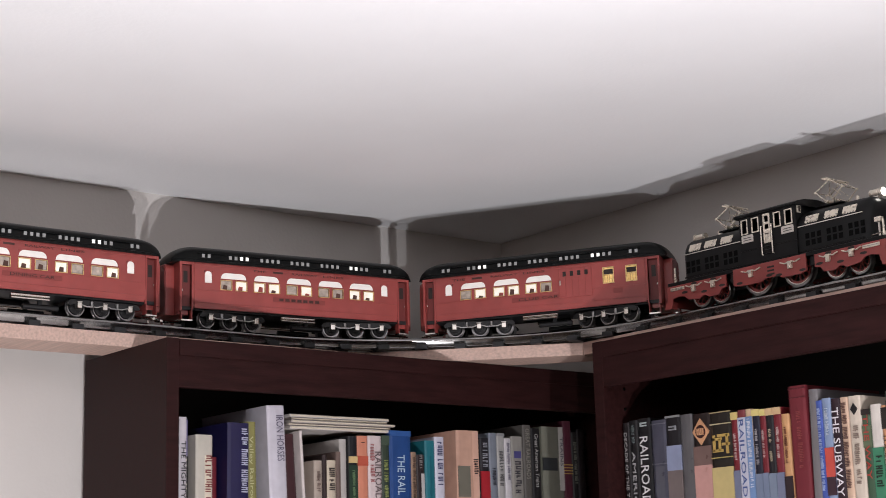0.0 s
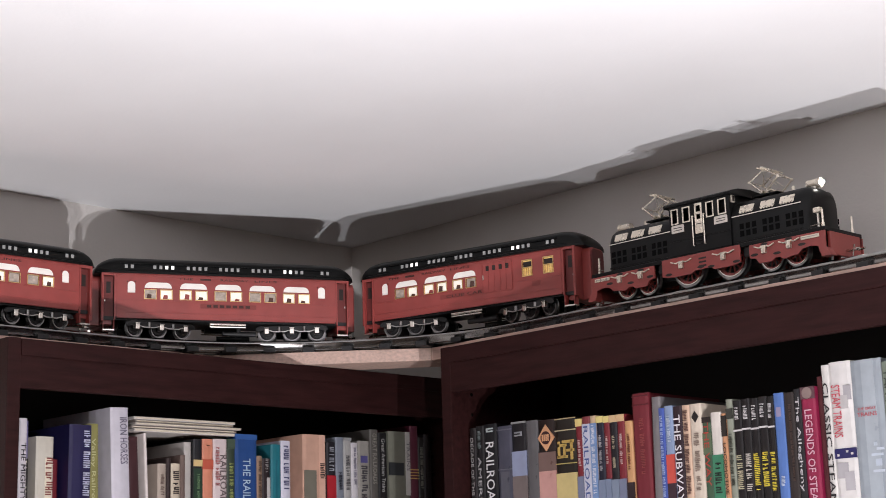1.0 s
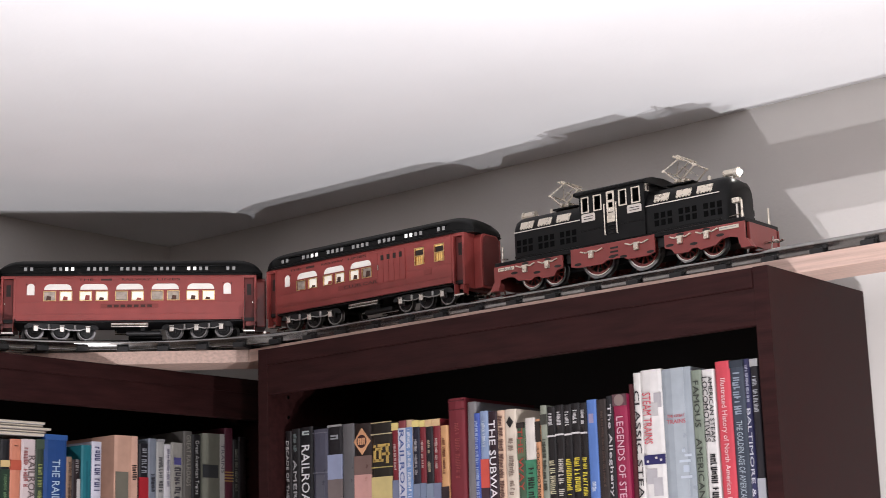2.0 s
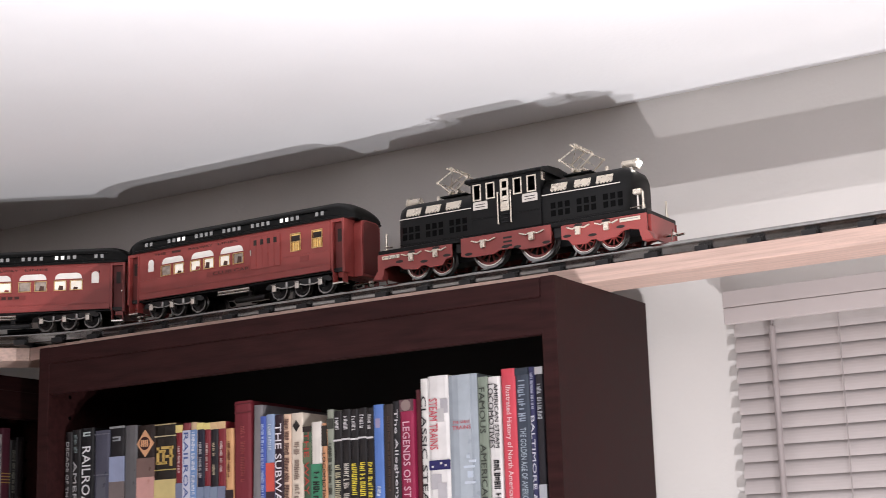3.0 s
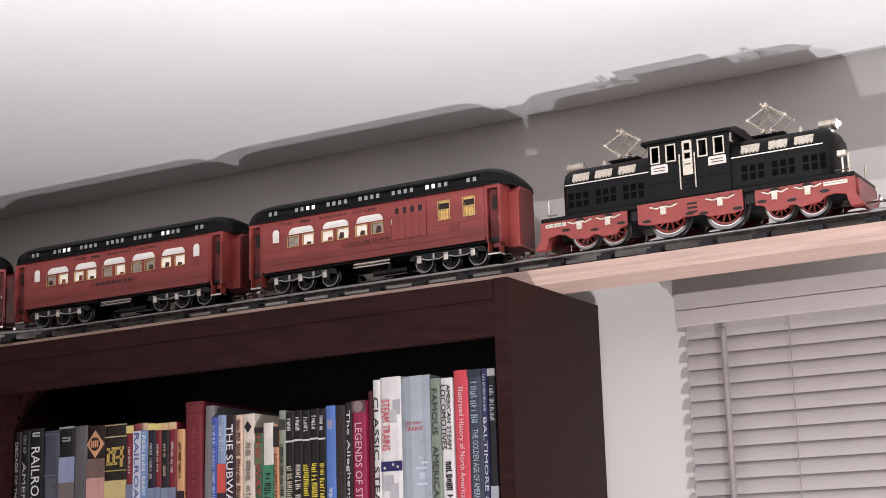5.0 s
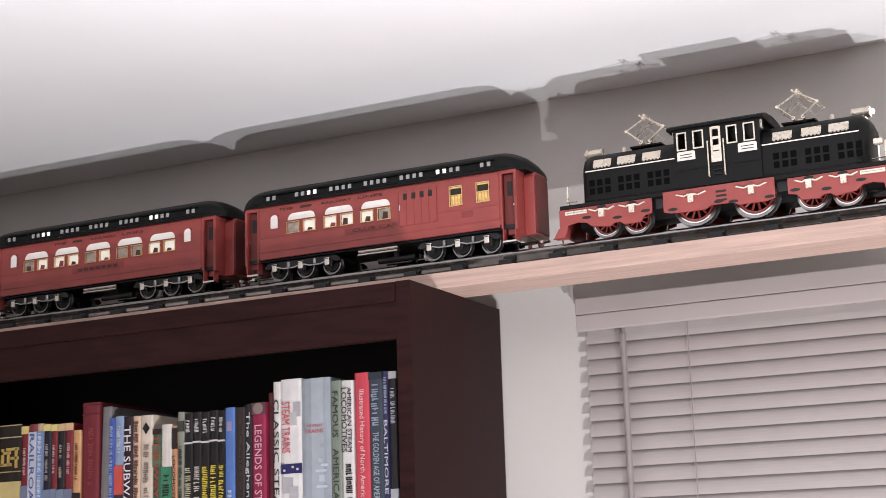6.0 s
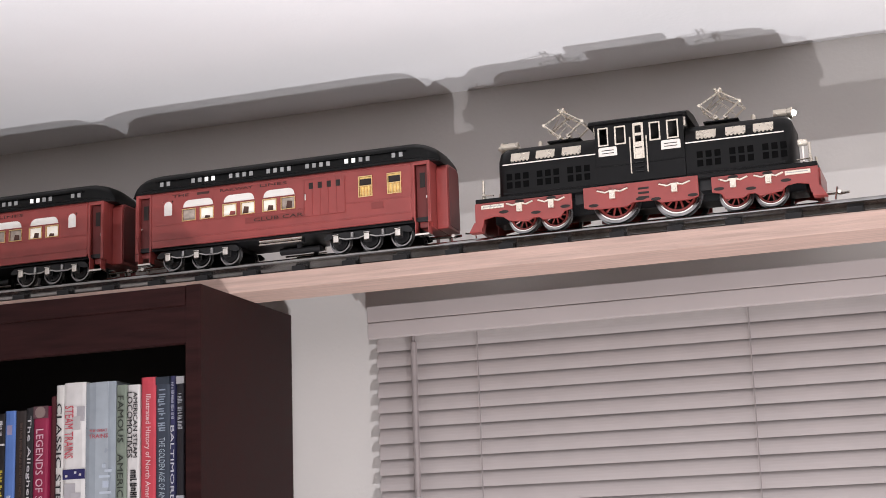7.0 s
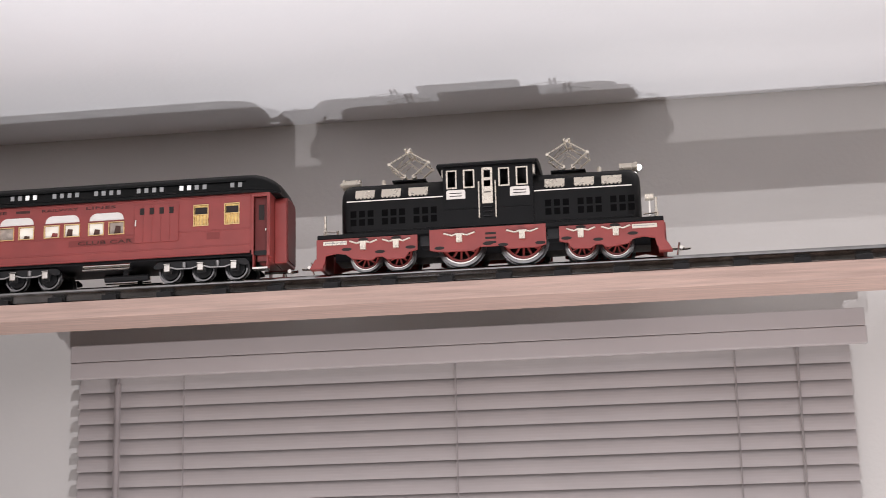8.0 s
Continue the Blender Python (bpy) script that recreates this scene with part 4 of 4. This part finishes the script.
    for s in (-1, 1):
        bm = bmesh.new()
        rod(bm, (-0.030, 0.038 * s, 0.0235), (0.030, 0.038 * s, 0.0235), 0.0030, 10)
        rod(bm, (-0.030, 0.041 * s, 0.0185), (0.030, 0.041 * s, 0.0185), 0.0012, 8)
        part("air_tank", bm, M_NICK, c, "polished nickel tank under the floor", smooth=True)
        part("battery_box", B(-0.026, 0.028, *sorted((0.0350 * s, 0.0250 * s)), 0.0190, 0.0261), M_IRON, c, bevel=0.001)
        bm = bmesh.new()
        rod(bm, (-0.006, 0.026 * s, 0.0095), (0.050, 0.026 * s, 0.0095), 0.0042, 12)
        part("cylinder", bm, M_IRON, c, smooth=True)
        part("tank_bracket", B(0.018, 0.024, *sorted((0.0235 * s, 0.0285 * s)), 0.0095, 0.0262), M_IRON, c)
    truck(c, -0.120)
    truck(c, 0.120)
    return c


def horn(bm, x, z, y, s, w):
    """A spring hanger with two drooping arms."""
    a, b = sorted((y, y + 0.0022 * s))
    w *= 0.97
    prism([(x - w, z + 0.0050), (x - w + 0.0012, z + 0.0064), (x - w * 0.45, z + 0.0034), (x - 0.0040, z + 0.0052), (x + 0.0040, z + 0.0052), (x + w * 0.45, z + 0.0034),
           (x + w - 0.0012, z + 0.0064), (x + w, z + 0.0050), (x + w * 0.5, z + 0.0017), (x + 0.0040, z + 0.0028), (x - 0.0040, z + 0.0028), (x - w * 0.5, z + 0.0017)], a, b, bm)
    a, b = sorted((y, y + 0.0042 * s))
    prism([(x - 0.0036, z + 0.0046), (x + 0.0036, z + 0.0046), (x + 0.0034, z - 0.0060), (x - 0.0034, z - 0.0060)], a, b, bm)
    a, b = sorted((y, y + 0.0052 * s))
    prism([(x - 0.0018, z - 0.0006), (x + 0.0018, z - 0.0006), (x + 0.0018, z - 0.0044), (x - 0.0018, z - 0.0044)], a, b, bm)


def pantograph(loco, x):
    p = new("pantograph")
    p.parent = loco
    p["label"] = "folding brass diamond pantograph"
    bm = bmesh.new()
    box(bm, -0.021, 0.021, -0.017, 0.017, 0.1140, 0.1160)
    part("base", bm, M_BLACK, p, bevel=0.0004)
    bm = bmesh.new()
    box(bm, -0.010, 0.010, -0.010, 0.010, 0.1160, 0.1190)
    for sx in (-1, 1):
        rod(bm, (0.006 * sx, -0.017, 0.1200), (0.006 * sx, 0.017, 0.1200), 0.0030, 8)
    part("pedestal", bm, M_CREAM, p, "nickel pedestal", bevel=0.0004)
    for s in (-1, 1):
        bm = bmesh.new()
        y = 0.017 * s
        for sx in (-1, 1):
            rod(bm, (0.006 * sx, y, 0.1200), (0.0245 * sx, y, 0.1365), 0.0012, 6)
            rod(bm, (0.0245 * sx, y, 0.1365), (0.0, y * 0.8, 0.1520), 0.0010, 6)
        part("arm", bm, M_CREAM, p)
        for q in ((0.0245, 0.1365), (-0.0245, 0.1365), (0.0, 0.1520)):
            bm = bmesh.new()
            rod(bm, (q[0], y - 0.0012, q[1]), (q[0], y + 0.0012, q[1]), 0.0020, 8)
            part("pivot", bm, M_CREAM, p)
    bm = bmesh.new()
    for q in ((0.0245, 0.1365), (-0.0245, 0.1365)):
        rod(bm, (q[0], -0.017, q[1]), (q[0], 0.017, q[1]), 0.0008, 6)
    rod(bm, (0.0245, -0.017, 0.1365), (0.0, 0.0136, 0.1520), 0.0006, 6)
    rod(bm, (-0.0245, 0.017, 0.1365), (0.0, -0.0136, 0.1520), 0.0006, 6)
    rod(bm, (-0.003, -0.026, 0.1522), (-0.003, 0.026, 0.1522), 0.0014, 8)
    rod(bm, (0.003, -0.026, 0.1522), (0.003, 0.026, 0.1522), 0.0014, 8)
    for q in (-0.0085, 0.0085):
        rod(bm, (0.015, q, 0.1270), (0.0, q * 0.8, 0.1400), 0.0005, 6)
        rod(bm, (-0.015, q, 0.1270), (0.0, q * 0.8, 0.1400), 0.0005, 6)
    part("cross_bar", bm, M_CREAM, p)
    p.matrix_basis = pose(x, 0, 0)


def hood(loco, x0, x1, outer):
    """One nose of the locomotive: upright sides, curved shoulders, sloping outer end."""
    prof = [(0.0440, 0.0450), (0.0440, 0.0845), (0.0415, 0.0935), (0.0360, 0.1020), (0.0270, 0.1080), (0.0140, 0.1112), (0.0, 0.1120)]
    full = prof + [(-y, z) for y, z in reversed(prof[:-1])]
    bm = bmesh.new()
    length = abs(x1 - x0)
    e = 1 if outer > (x0 + x1) / 2 else -1
    inner = x0 if e > 0 else x1
    rings = []
    for d, drop, k in ((0, 0, 1), (length - 0.016, 0, 1), (length - 0.009, 0.0018, 0.94), (length - 0.003, 0.006, 0.80), (length, 0.014, 0.66)):
        rings.append([bm.verts.new((inner + e * d, y * k, min(z, 0.1120 - drop) if z > 0.05 else z)) for y, z in full])
    for a, b in zip(rings, rings[1:]):
        for i in range(len(full) - 1):
            bm.faces.new((a[i], b[i], b[i + 1], a[i + 1]))
        bm.faces.new((a[-1], b[-1], b[0], a[0]))
    bm.faces.new(rings[0])
    bm.faces.new(list(reversed(rings[-1])))
    h = part("hood", bm, M_BLACK, loco, "black enamelled hood with curved shoulders", smooth=True)
    for s in (-1, 1):
        part("stripe", B(x0 + (0.001 if e > 0 else 0.009), x1 - (0.009 if e > 0 else 0.001), *sorted((0.0436 * s, 0.0449 * s)), 0.0835, 0.0850), M_NICK, h, "bright nickel stripe")
        part("base_moulding", B(x0 + (0.001 if e > 0 else 0.009), x1 - (0.009 if e > 0 else 0.001), *sorted((0.0436 * s, 0.0446 * s)), 0.0470, 0.0490), M_BLACK, h)
        for k in range(3):
            c = ((0.0810, 0.1160, 0.1485) if e > 0 else (-0.1485, -0.1165, -0.0835))[k]
            bm = bmesh.new()
            box(bm, -0.0118, 0.0118, -0.0008, 0.0008, -0.0055, 0.0055)
            for q in range(5):
                box(bm, -0.0105 + q * 0.0046, -0.0080 + q * 0.0046, -0.0008, 0.0008, -0.0070, -0.0050)
            bmesh.ops.transform(bm, matrix=pose(c, 0.0409 * s, 0.0938, 24 * s, 0, 0), verts=bm.verts)
            part("vent", bm, M_CREAM, h, "polished nickel vent plate")
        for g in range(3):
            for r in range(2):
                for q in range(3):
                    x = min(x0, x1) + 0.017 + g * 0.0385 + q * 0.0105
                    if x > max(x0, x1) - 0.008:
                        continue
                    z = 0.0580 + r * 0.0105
                    # flat plate standing slightly proud, its black painted for a recess in shade
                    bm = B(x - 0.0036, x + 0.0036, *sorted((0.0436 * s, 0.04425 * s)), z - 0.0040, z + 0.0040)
                    part("louvre", bm, M_LOUVRE_SHADE, h)
    return h


def locomotive():
    c = thing("electric_locomotive", "black and red toy electric locomotive with nickel trim and two pantographs", "model locomotive")
    part("deck", B(-0.2070, 0.2070, -0.0462, 0.0462, 0.0385, 0.0445), M_BLACK, c, bevel=0.0012)
    part("inner_frame", B(-0.190, 0.190, -0.018, 0.018, 0.0170, 0.0385), M_IRON, c)
    hood(c, -0.1795, -0.0520, -0.1795)
    hood(c, 0.0557, 0.1810, 0.1810)
    # cab
    for s in (-1, 1):
        wins = [(-0.0480, -0.0360), (-0.0275, -0.0145), (0.0150, 0.0275), (0.0360, 0.0495)]
        bm = bmesh.new()
        panel_with_holes(bm, -0.0520, 0.0557, 0.0450, 0.1200, *sorted((0.0465 * s, 0.0440 * s)), [(a, b, 0.0925, 0.1145) for a, b in wins] + [(-0.0035, 0.0055, 0.1035, 0.1130), (-0.0035, 0.0055, 0.0925, 0.1005)])
        part("cab_side", bm, M_BLACK, c, "black cab side")
        for a, b in wins:
            bm = bmesh.new()
            panel_with_holes(bm, a - 0.0004, b + 0.0004, 0.0920, 0.1150, *sorted((0.0463 * s, 0.0475 * s)), [(a + 0.0012, b - 0.0012, 0.0937, 0.1133)])
            part("window_frame", bm, M_CREAM, c, "nickel window frame", bevel=0.0002)
        door = new("cab_door")
        door.parent = c
        bm = bmesh.new()
        panel_with_holes(bm, -0.0055, 0.0075, 0.0720, 0.1160, *sorted((0.0463 * s, 0.0476 * s)), [(-0.0032, 0.0052, 0.1038, 0.1128), (-0.0032, 0.0052, 0.0928, 0.1002)])
        part("leaf", bm, M_CREAM, door, "polished nickel cab door", bevel=0.0003)
        part("letter_slot", B(-0.0030, 0.0050, *sorted((0.0474 * s, 0.0480 * s)), 0.0850, 0.0862), M_INK, door)
        for k in range(3):
            part("foot_step", B(-0.0040, 0.0060, *sorted((0.0460 * s, 0.0490 * s)), 0.0560 + k * 0.0055, 0.0568 + k * 0.0055), M_IRON, door)
        for x in (-0.0090, 0.0110):
            bm = bmesh.new()
            rod(bm, (x, 0.0490 * s, 0.0545), (x, 0.0490 * s, 0.0990), 0.0009, 6)
            rod(bm, (x, 0.0460 * s, 0.0550), (x, 0.0490 * s, 0.0550), 0.0009, 6)
            rod(bm, (x, 0.0460 * s, 0.0985), (x, 0.0490 * s, 0.0985), 0.0009, 6)
            part("handrail", bm, M_CREAM, c)
        for x0, x1 in ((-0.0485, -0.0255), (0.0280, 0.0515)):
            pl = part("builder_plate", prism(arch_outline(x0, x1, 0.0790, 0.0905, 0.0025), *sorted((0.0465 * s, 0.0474 * s))), M_NICK, c, "nickel builder's plate with illegible writing", bevel=0.0002)
            for k in range(2):
                part("writing_bar", B(x0 + 0.004, x1 - 0.004, *sorted((0.0474 * s, 0.0477 * s)), 0.0823 + k * 0.0035, 0.0832 + k * 0.0035), M_INK, pl)
        part("sill", B(-0.0520, 0.0557, *sorted((0.0465 * s, 0.0472 * s)), 0.0665, 0.0672), M_BLACK, c)
    for e, x in ((-1, -0.0520), (1, 0.0557)):
        o = [(-0.0440, 0.0450), (0.0440, 0.0450), (0.0440, 0.1200), (0.030, 0.1255), (0, 0.1285), (-0.030, 0.1255), (-0.0440, 0.1200)]
        bm = prism(o, 0, 0.0020)
        bmesh.ops.transform(bm, matrix=pose(x - 0.001 * e, 0, 0, 0, 0, 90), verts=bm.verts)
        part("cab_end", bm, M_BLACK, c)
        for s in (-1, 1):
            bm = bmesh.new()
            a, b = sorted((x - 0.0002 * e, x + 0.0022 * e))
            box(bm, a, b, *sorted((0.036 * s, 0.0425 * s)), 0.1075, 0.1180)
            part("window_frame", bm, M_CREAM, c)
            box_in = B(*sorted((x - 0.0002 * e, x + 0.0028 * e)), *sorted((0.0372 * s, 0.0413 * s)), 0.1087, 0.1168)
            part("cab_pane", box_in, M_INK, c)
    prof = [(0.0510, 0.1190), (0.0512, 0.1215), (0.0470, 0.1240), (0.0300, 0.1285), (0.0, 0.1310)]
    full = prof + [(-y, z) for y, z in reversed(prof[:-1])]
    bm = bmesh.new()
    rings = [[bm.verts.new((x, y * k, z if k == 1 else z - 0.001)) for y, z in full] for x, k in ((-0.0595, 0.98), (-0.0585, 1), (0.0605, 1), (0.0615, 0.98))]
    for a, b in zip(rings, rings[1:]):
        for i in range(len(full)):
            j = (i + 1) % len(full)
            bm.faces.new((a[i], b[i], b[j], a[j]))
    bm.faces.new(rings[0])
    bm.faces.new(list(reversed(rings[-1])))
    part("cab_roof", bm, M_BLACK, c, "black arched cab roof", smooth=True)
    pantograph(c, -0.0985)
    pantograph(c, 0.0960)
    # red side frames
    segs = ((-0.2075, -0.0830, (-0.150, -0.110), 0.018), (-0.0700, 0.0690, (-0.034, 0.041), 0.020), (0.0860, 0.2075, (0.110, 0.151), 0.018))
    for s in (-1, 1):
        for k, (x0, x1, axles, w) in enumerate(segs):
            if k == 1:
                o = [(x0, 0.0430), (x1, 0.0430), (x1, 0.0180), (x1 - 0.008, 0.0160), (0.058, 0.0150), (0.024, 0.0150), (0.017, 0.0190), (-0.010, 0.0190), (-0.017, 0.0150), (-0.051, 0.0150), (x0 + 0.008, 0.0160), (x0, 0.0180)]
            else:
                e = -1 if k == 0 else 1
                q = [(0.2075, 0.0385), (0.2075, 0.0080), (0.1980, 0.0080), (0.1960, 0.0180), (0.1830, 0.0205), (0.1720, 0.0190), (0.1640, 0.0130), (0.1400, 0.0100), (0.1340, 0.0140), (0.1270, 0.0140), (0.1210, 0.0100), (0.1000, 0.0105), (0.0945, 0.0180), (0.0845, 0.0200), (0.0845, 0.0385)]
                o = [(x * e, z) for x, z in q]
                if e < 0:
                    o.reverse()
            a, b = sorted((0.0445 * s, 0.0475 * s))
            fr = part("side_frame", prism(o, a, b), M_RED, c, "red side frame with nickel spring hangers", bevel=0.0005)
            for x in axles:
                bm = bmesh.new()
                horn(bm, x, 0.0290 if k != 1 else 0.0315, 0.0475 * s, s, w)
                part("spring_hanger", bm, M_CREAM, fr, "nickel spring hanger", bevel=0.0003)
            spots = ((-0.058, 0.0200), (-0.0, 0.0225), (0.062, 0.0200), (0.018, 0.0200)) if k == 1 else [(x * (-1 if k == 0 else 1), z) for x, z in ((0.1300, 0.0200), (0.0930, 0.0235), (0.1705, 0.0250), (0.1500, 0.0362), (0.1100, 0.0362))]
            for x, z in spots:
                o2 = [(x + 0.0062 * math.cos(2 * math.pi * i / 12), z + 0.0020 * math.sin(2 * math.pi * i / 12)) for i in range(12)]
                part("lightening_hole", prism(o2, *sorted((0.0474 * s, 0.0478 * s))), M_INK, fr)
            if k == 1:
                for q in range(3):
                    part("lightening_hole", B(-0.003, 0.010, *sorted((0.0474 * s, 0.0478 * s)), 0.0225 + q * 0.0055, 0.0250 + q * 0.0055), M_INK, fr)
            else:
                e = -1 if k == 0 else 1
                pl = part("number_plate", B(*sorted((0.1700 * e, 0.1990 * e)), *sorted((0.0475 * s, 0.0488 * s)), 0.0305, 0.0355), M_CREAM, fr, "small nickel plate", bevel=0.0003)
                part("writing_bar", B(*sorted((0.1710 * e, 0.1960 * e)), *sorted((0.0489 * s, 0.0492 * s)), 0.0328, 0.0336), M_STEEL, pl)
    for e in (-1, 1):
        part("pilot", B(*sorted((0.2045 * e, 0.2090 * e)), -0.0370, 0.0370, 0.0070, 0.0385), M_RED, c, bevel=0.0006)
        for s in (-1, 1):
            bm = bmesh.new()
            prism([(0.1980 * e, 0.0150), (0.2090 * e, 0.0150), (0.2160 * e, 0.0030), (0.2000 * e, 0.0030)], *sorted((0.0475 * s, 0.0340 * s)), bm)
            part("cow_catcher", bm, M_RED, c, bevel=0.0005)
        bm = bmesh.new()
        rod(bm, (0.2090 * e, 0, 0.0150), (0.2300 * e, 0, 0.0150), 0.0021, 8)
        rod(bm, (0.2260 * e, -0.006, 0.0150), (0.2260 * e, 0.006, 0.0150), 0.0022, 8)
        rod(bm, (0.2260 * e, 0.006, 0.0150), (0.2370 * e, 0.002, 0.0150), 0.0016, 8)
        rod(bm, (0.2240 * e, -0.004, 0.0210), (0.2210 * e, -0.004, 0.0060), 0.0013, 6)
        part("coupler", bm, M_NICK, c, "nickel hook coupler")
        for s in (-1, 1):
            bm = bmesh.new()
            rod(bm, (0.1990 * e, 0.036 * s, 0.0445), (0.1990 * e, 0.036 * s, 0.0700), 0.0016, 8)
            rod(bm, (0.1990 * e, 0.036 * s, 0.0445), (0.1990 * e, 0.036 * s, 0.0520), 0.0024, 8)
            part("stanchion", bm, M_CREAM, c)
            if e > 0 and s < 0:
                part("marker_lamp", B(0.1860, 0.1970, *sorted((0.0390 * s, 0.0310 * s)), 0.0670, 0.0740), M_CREAM, c, bevel=0.0012)
                part("marker_post", B(0.1905, 0.1925, *sorted((0.036 * s, 0.034 * s)), 0.0445, 0.0660), M_NICK, c)
            bm = bmesh.new()
            rod(bm, (0.1995 * e, 0.040 * s, 0.0500), (0.1840 * e, 0.0440 * s, 0.0480), 0.0008, 6)
            part("handrail", bm, M_NICK, c)
        x = 0.1660 if e > 0 else -0.1705
        hl = new("headlamp")
        hl.parent = c
        bm = bmesh.new()
        rod(bm, (x - 0.009 * e, 0, 0.1180), (x + 0.010 * e, 0, 0.1180), 0.0062, 16)
        rod(bm, (x + 0.010 * e, 0, 0.1180), (x + 0.013 * e, 0, 0.1180), 0.0072, 16, 0.0072)
        part("shell", bm, M_CREAM, hl, "nickel headlamp shell", smooth=True)
        part("foot", B(x - 0.006, x + 0.006, -0.004, 0.004, 0.1080, 0.1135), M_NICK, hl)
        bm = bmesh.new()
        bmesh.ops.create_uvsphere(bm, u_segments=12, v_segments=8, radius=0.0034)
        bmesh.ops.translate(bm, verts=bm.verts, vec=(x + 0.0145 * e, 0, 0.1180))
        part("bulb", bm, M_BEAM if e > 0 else M_CREAM, hl, "shining bulb" if e > 0 else "unlit bulb", smooth=True)
        bm = bmesh.new()
        lathe([(0.0040, 0.1080), (0.0045, 0.1110), (0.0026, 0.1125), (0.0028, 0.1200), (0.0012, 0.1220)], 12, bm)
        bmesh.ops.transform(bm, matrix=pose(0.1330 * e, 0, 0, 90, 0, 0), verts=bm.verts)
        part("whistle", bm, M_CREAM, c, "nickel whistle", smooth=True)
    for k, (x0, x1, axles, w) in enumerate(segs):
        for x in axles:
            spoked_wheelset(c, x, 0.0285 if k == 1 else 0.0195, 12 if k == 1 else 10)
    for x0, x1 in ((-0.083, -0.070), (0.069, 0.086)):
        part("articulation", B(x0 + 0.001, x1 - 0.001, -0.040, 0.040, 0.0255, 0.0385), M_IRON, c)
    return c


LOCO = locomotive()
CLUB = passenger_car("brick-red model club car with baggage door and black roof", "CLUB CAR", True)
PULL = passenger_car("brick-red model sleeping car with lit windows and black roof", "")
DINE = passenger_car("brick-red model dining car with lit windows, black roof", "DINING CAR")


def travelled(t):
    """Place of the locomotive's middle along the track, t seconds into the run."""
    return ARC + 0.8410 - (XW + RAD) + 0.1570 * t + 0.0021 * t ** 2 - 0.000177 * t ** 3


def body_pose(s, half):
    p, q = track_at(s - half)[0], track_at(s + half)[0]
    m, d = (p + q) / 2, q - p
    return pose(m.x, m.y, RAIL_T, 0, 0, math.degrees(math.atan2(d.y, d.x)))


def motions():
    steps = [k * 0.25 for k in range(33)]
    gaps = {LOCO: (0.0, 0.09), CLUB: (0.4735, 0.12), PULL: (0.9390, 0.12), DINE: (1.4045, 0.12)}
    for ob, (gap, half) in gaps.items():
        walk(ob, [(t, body_pose(travelled(t) - gap, half)) for t in steps])
    for tr, car, off in TRUCKS:
        rows = []
        for t in steps:
            s = travelled(t) - gaps[car][0]
            p, a = track_at(s + off)
            rows.append((t, body_pose(s, 0.12).inverted() @ pose(p.x, p.y, RAIL_T, 0, 0, math.degrees(a))))
        walk(tr, rows)
    for ax, (x, y, z), r in WHEELS:
        n = 81 if r < 0.015 else 61 if r < 0.025 else 41
        walk(ax, [(t, pose(x, y, z) @ Matrix.Rotation((travelled(t) - travelled(0)) / r, 4, "Y")) for t in [8.0 * k / (n - 1) for k in range(n)]])


motions()
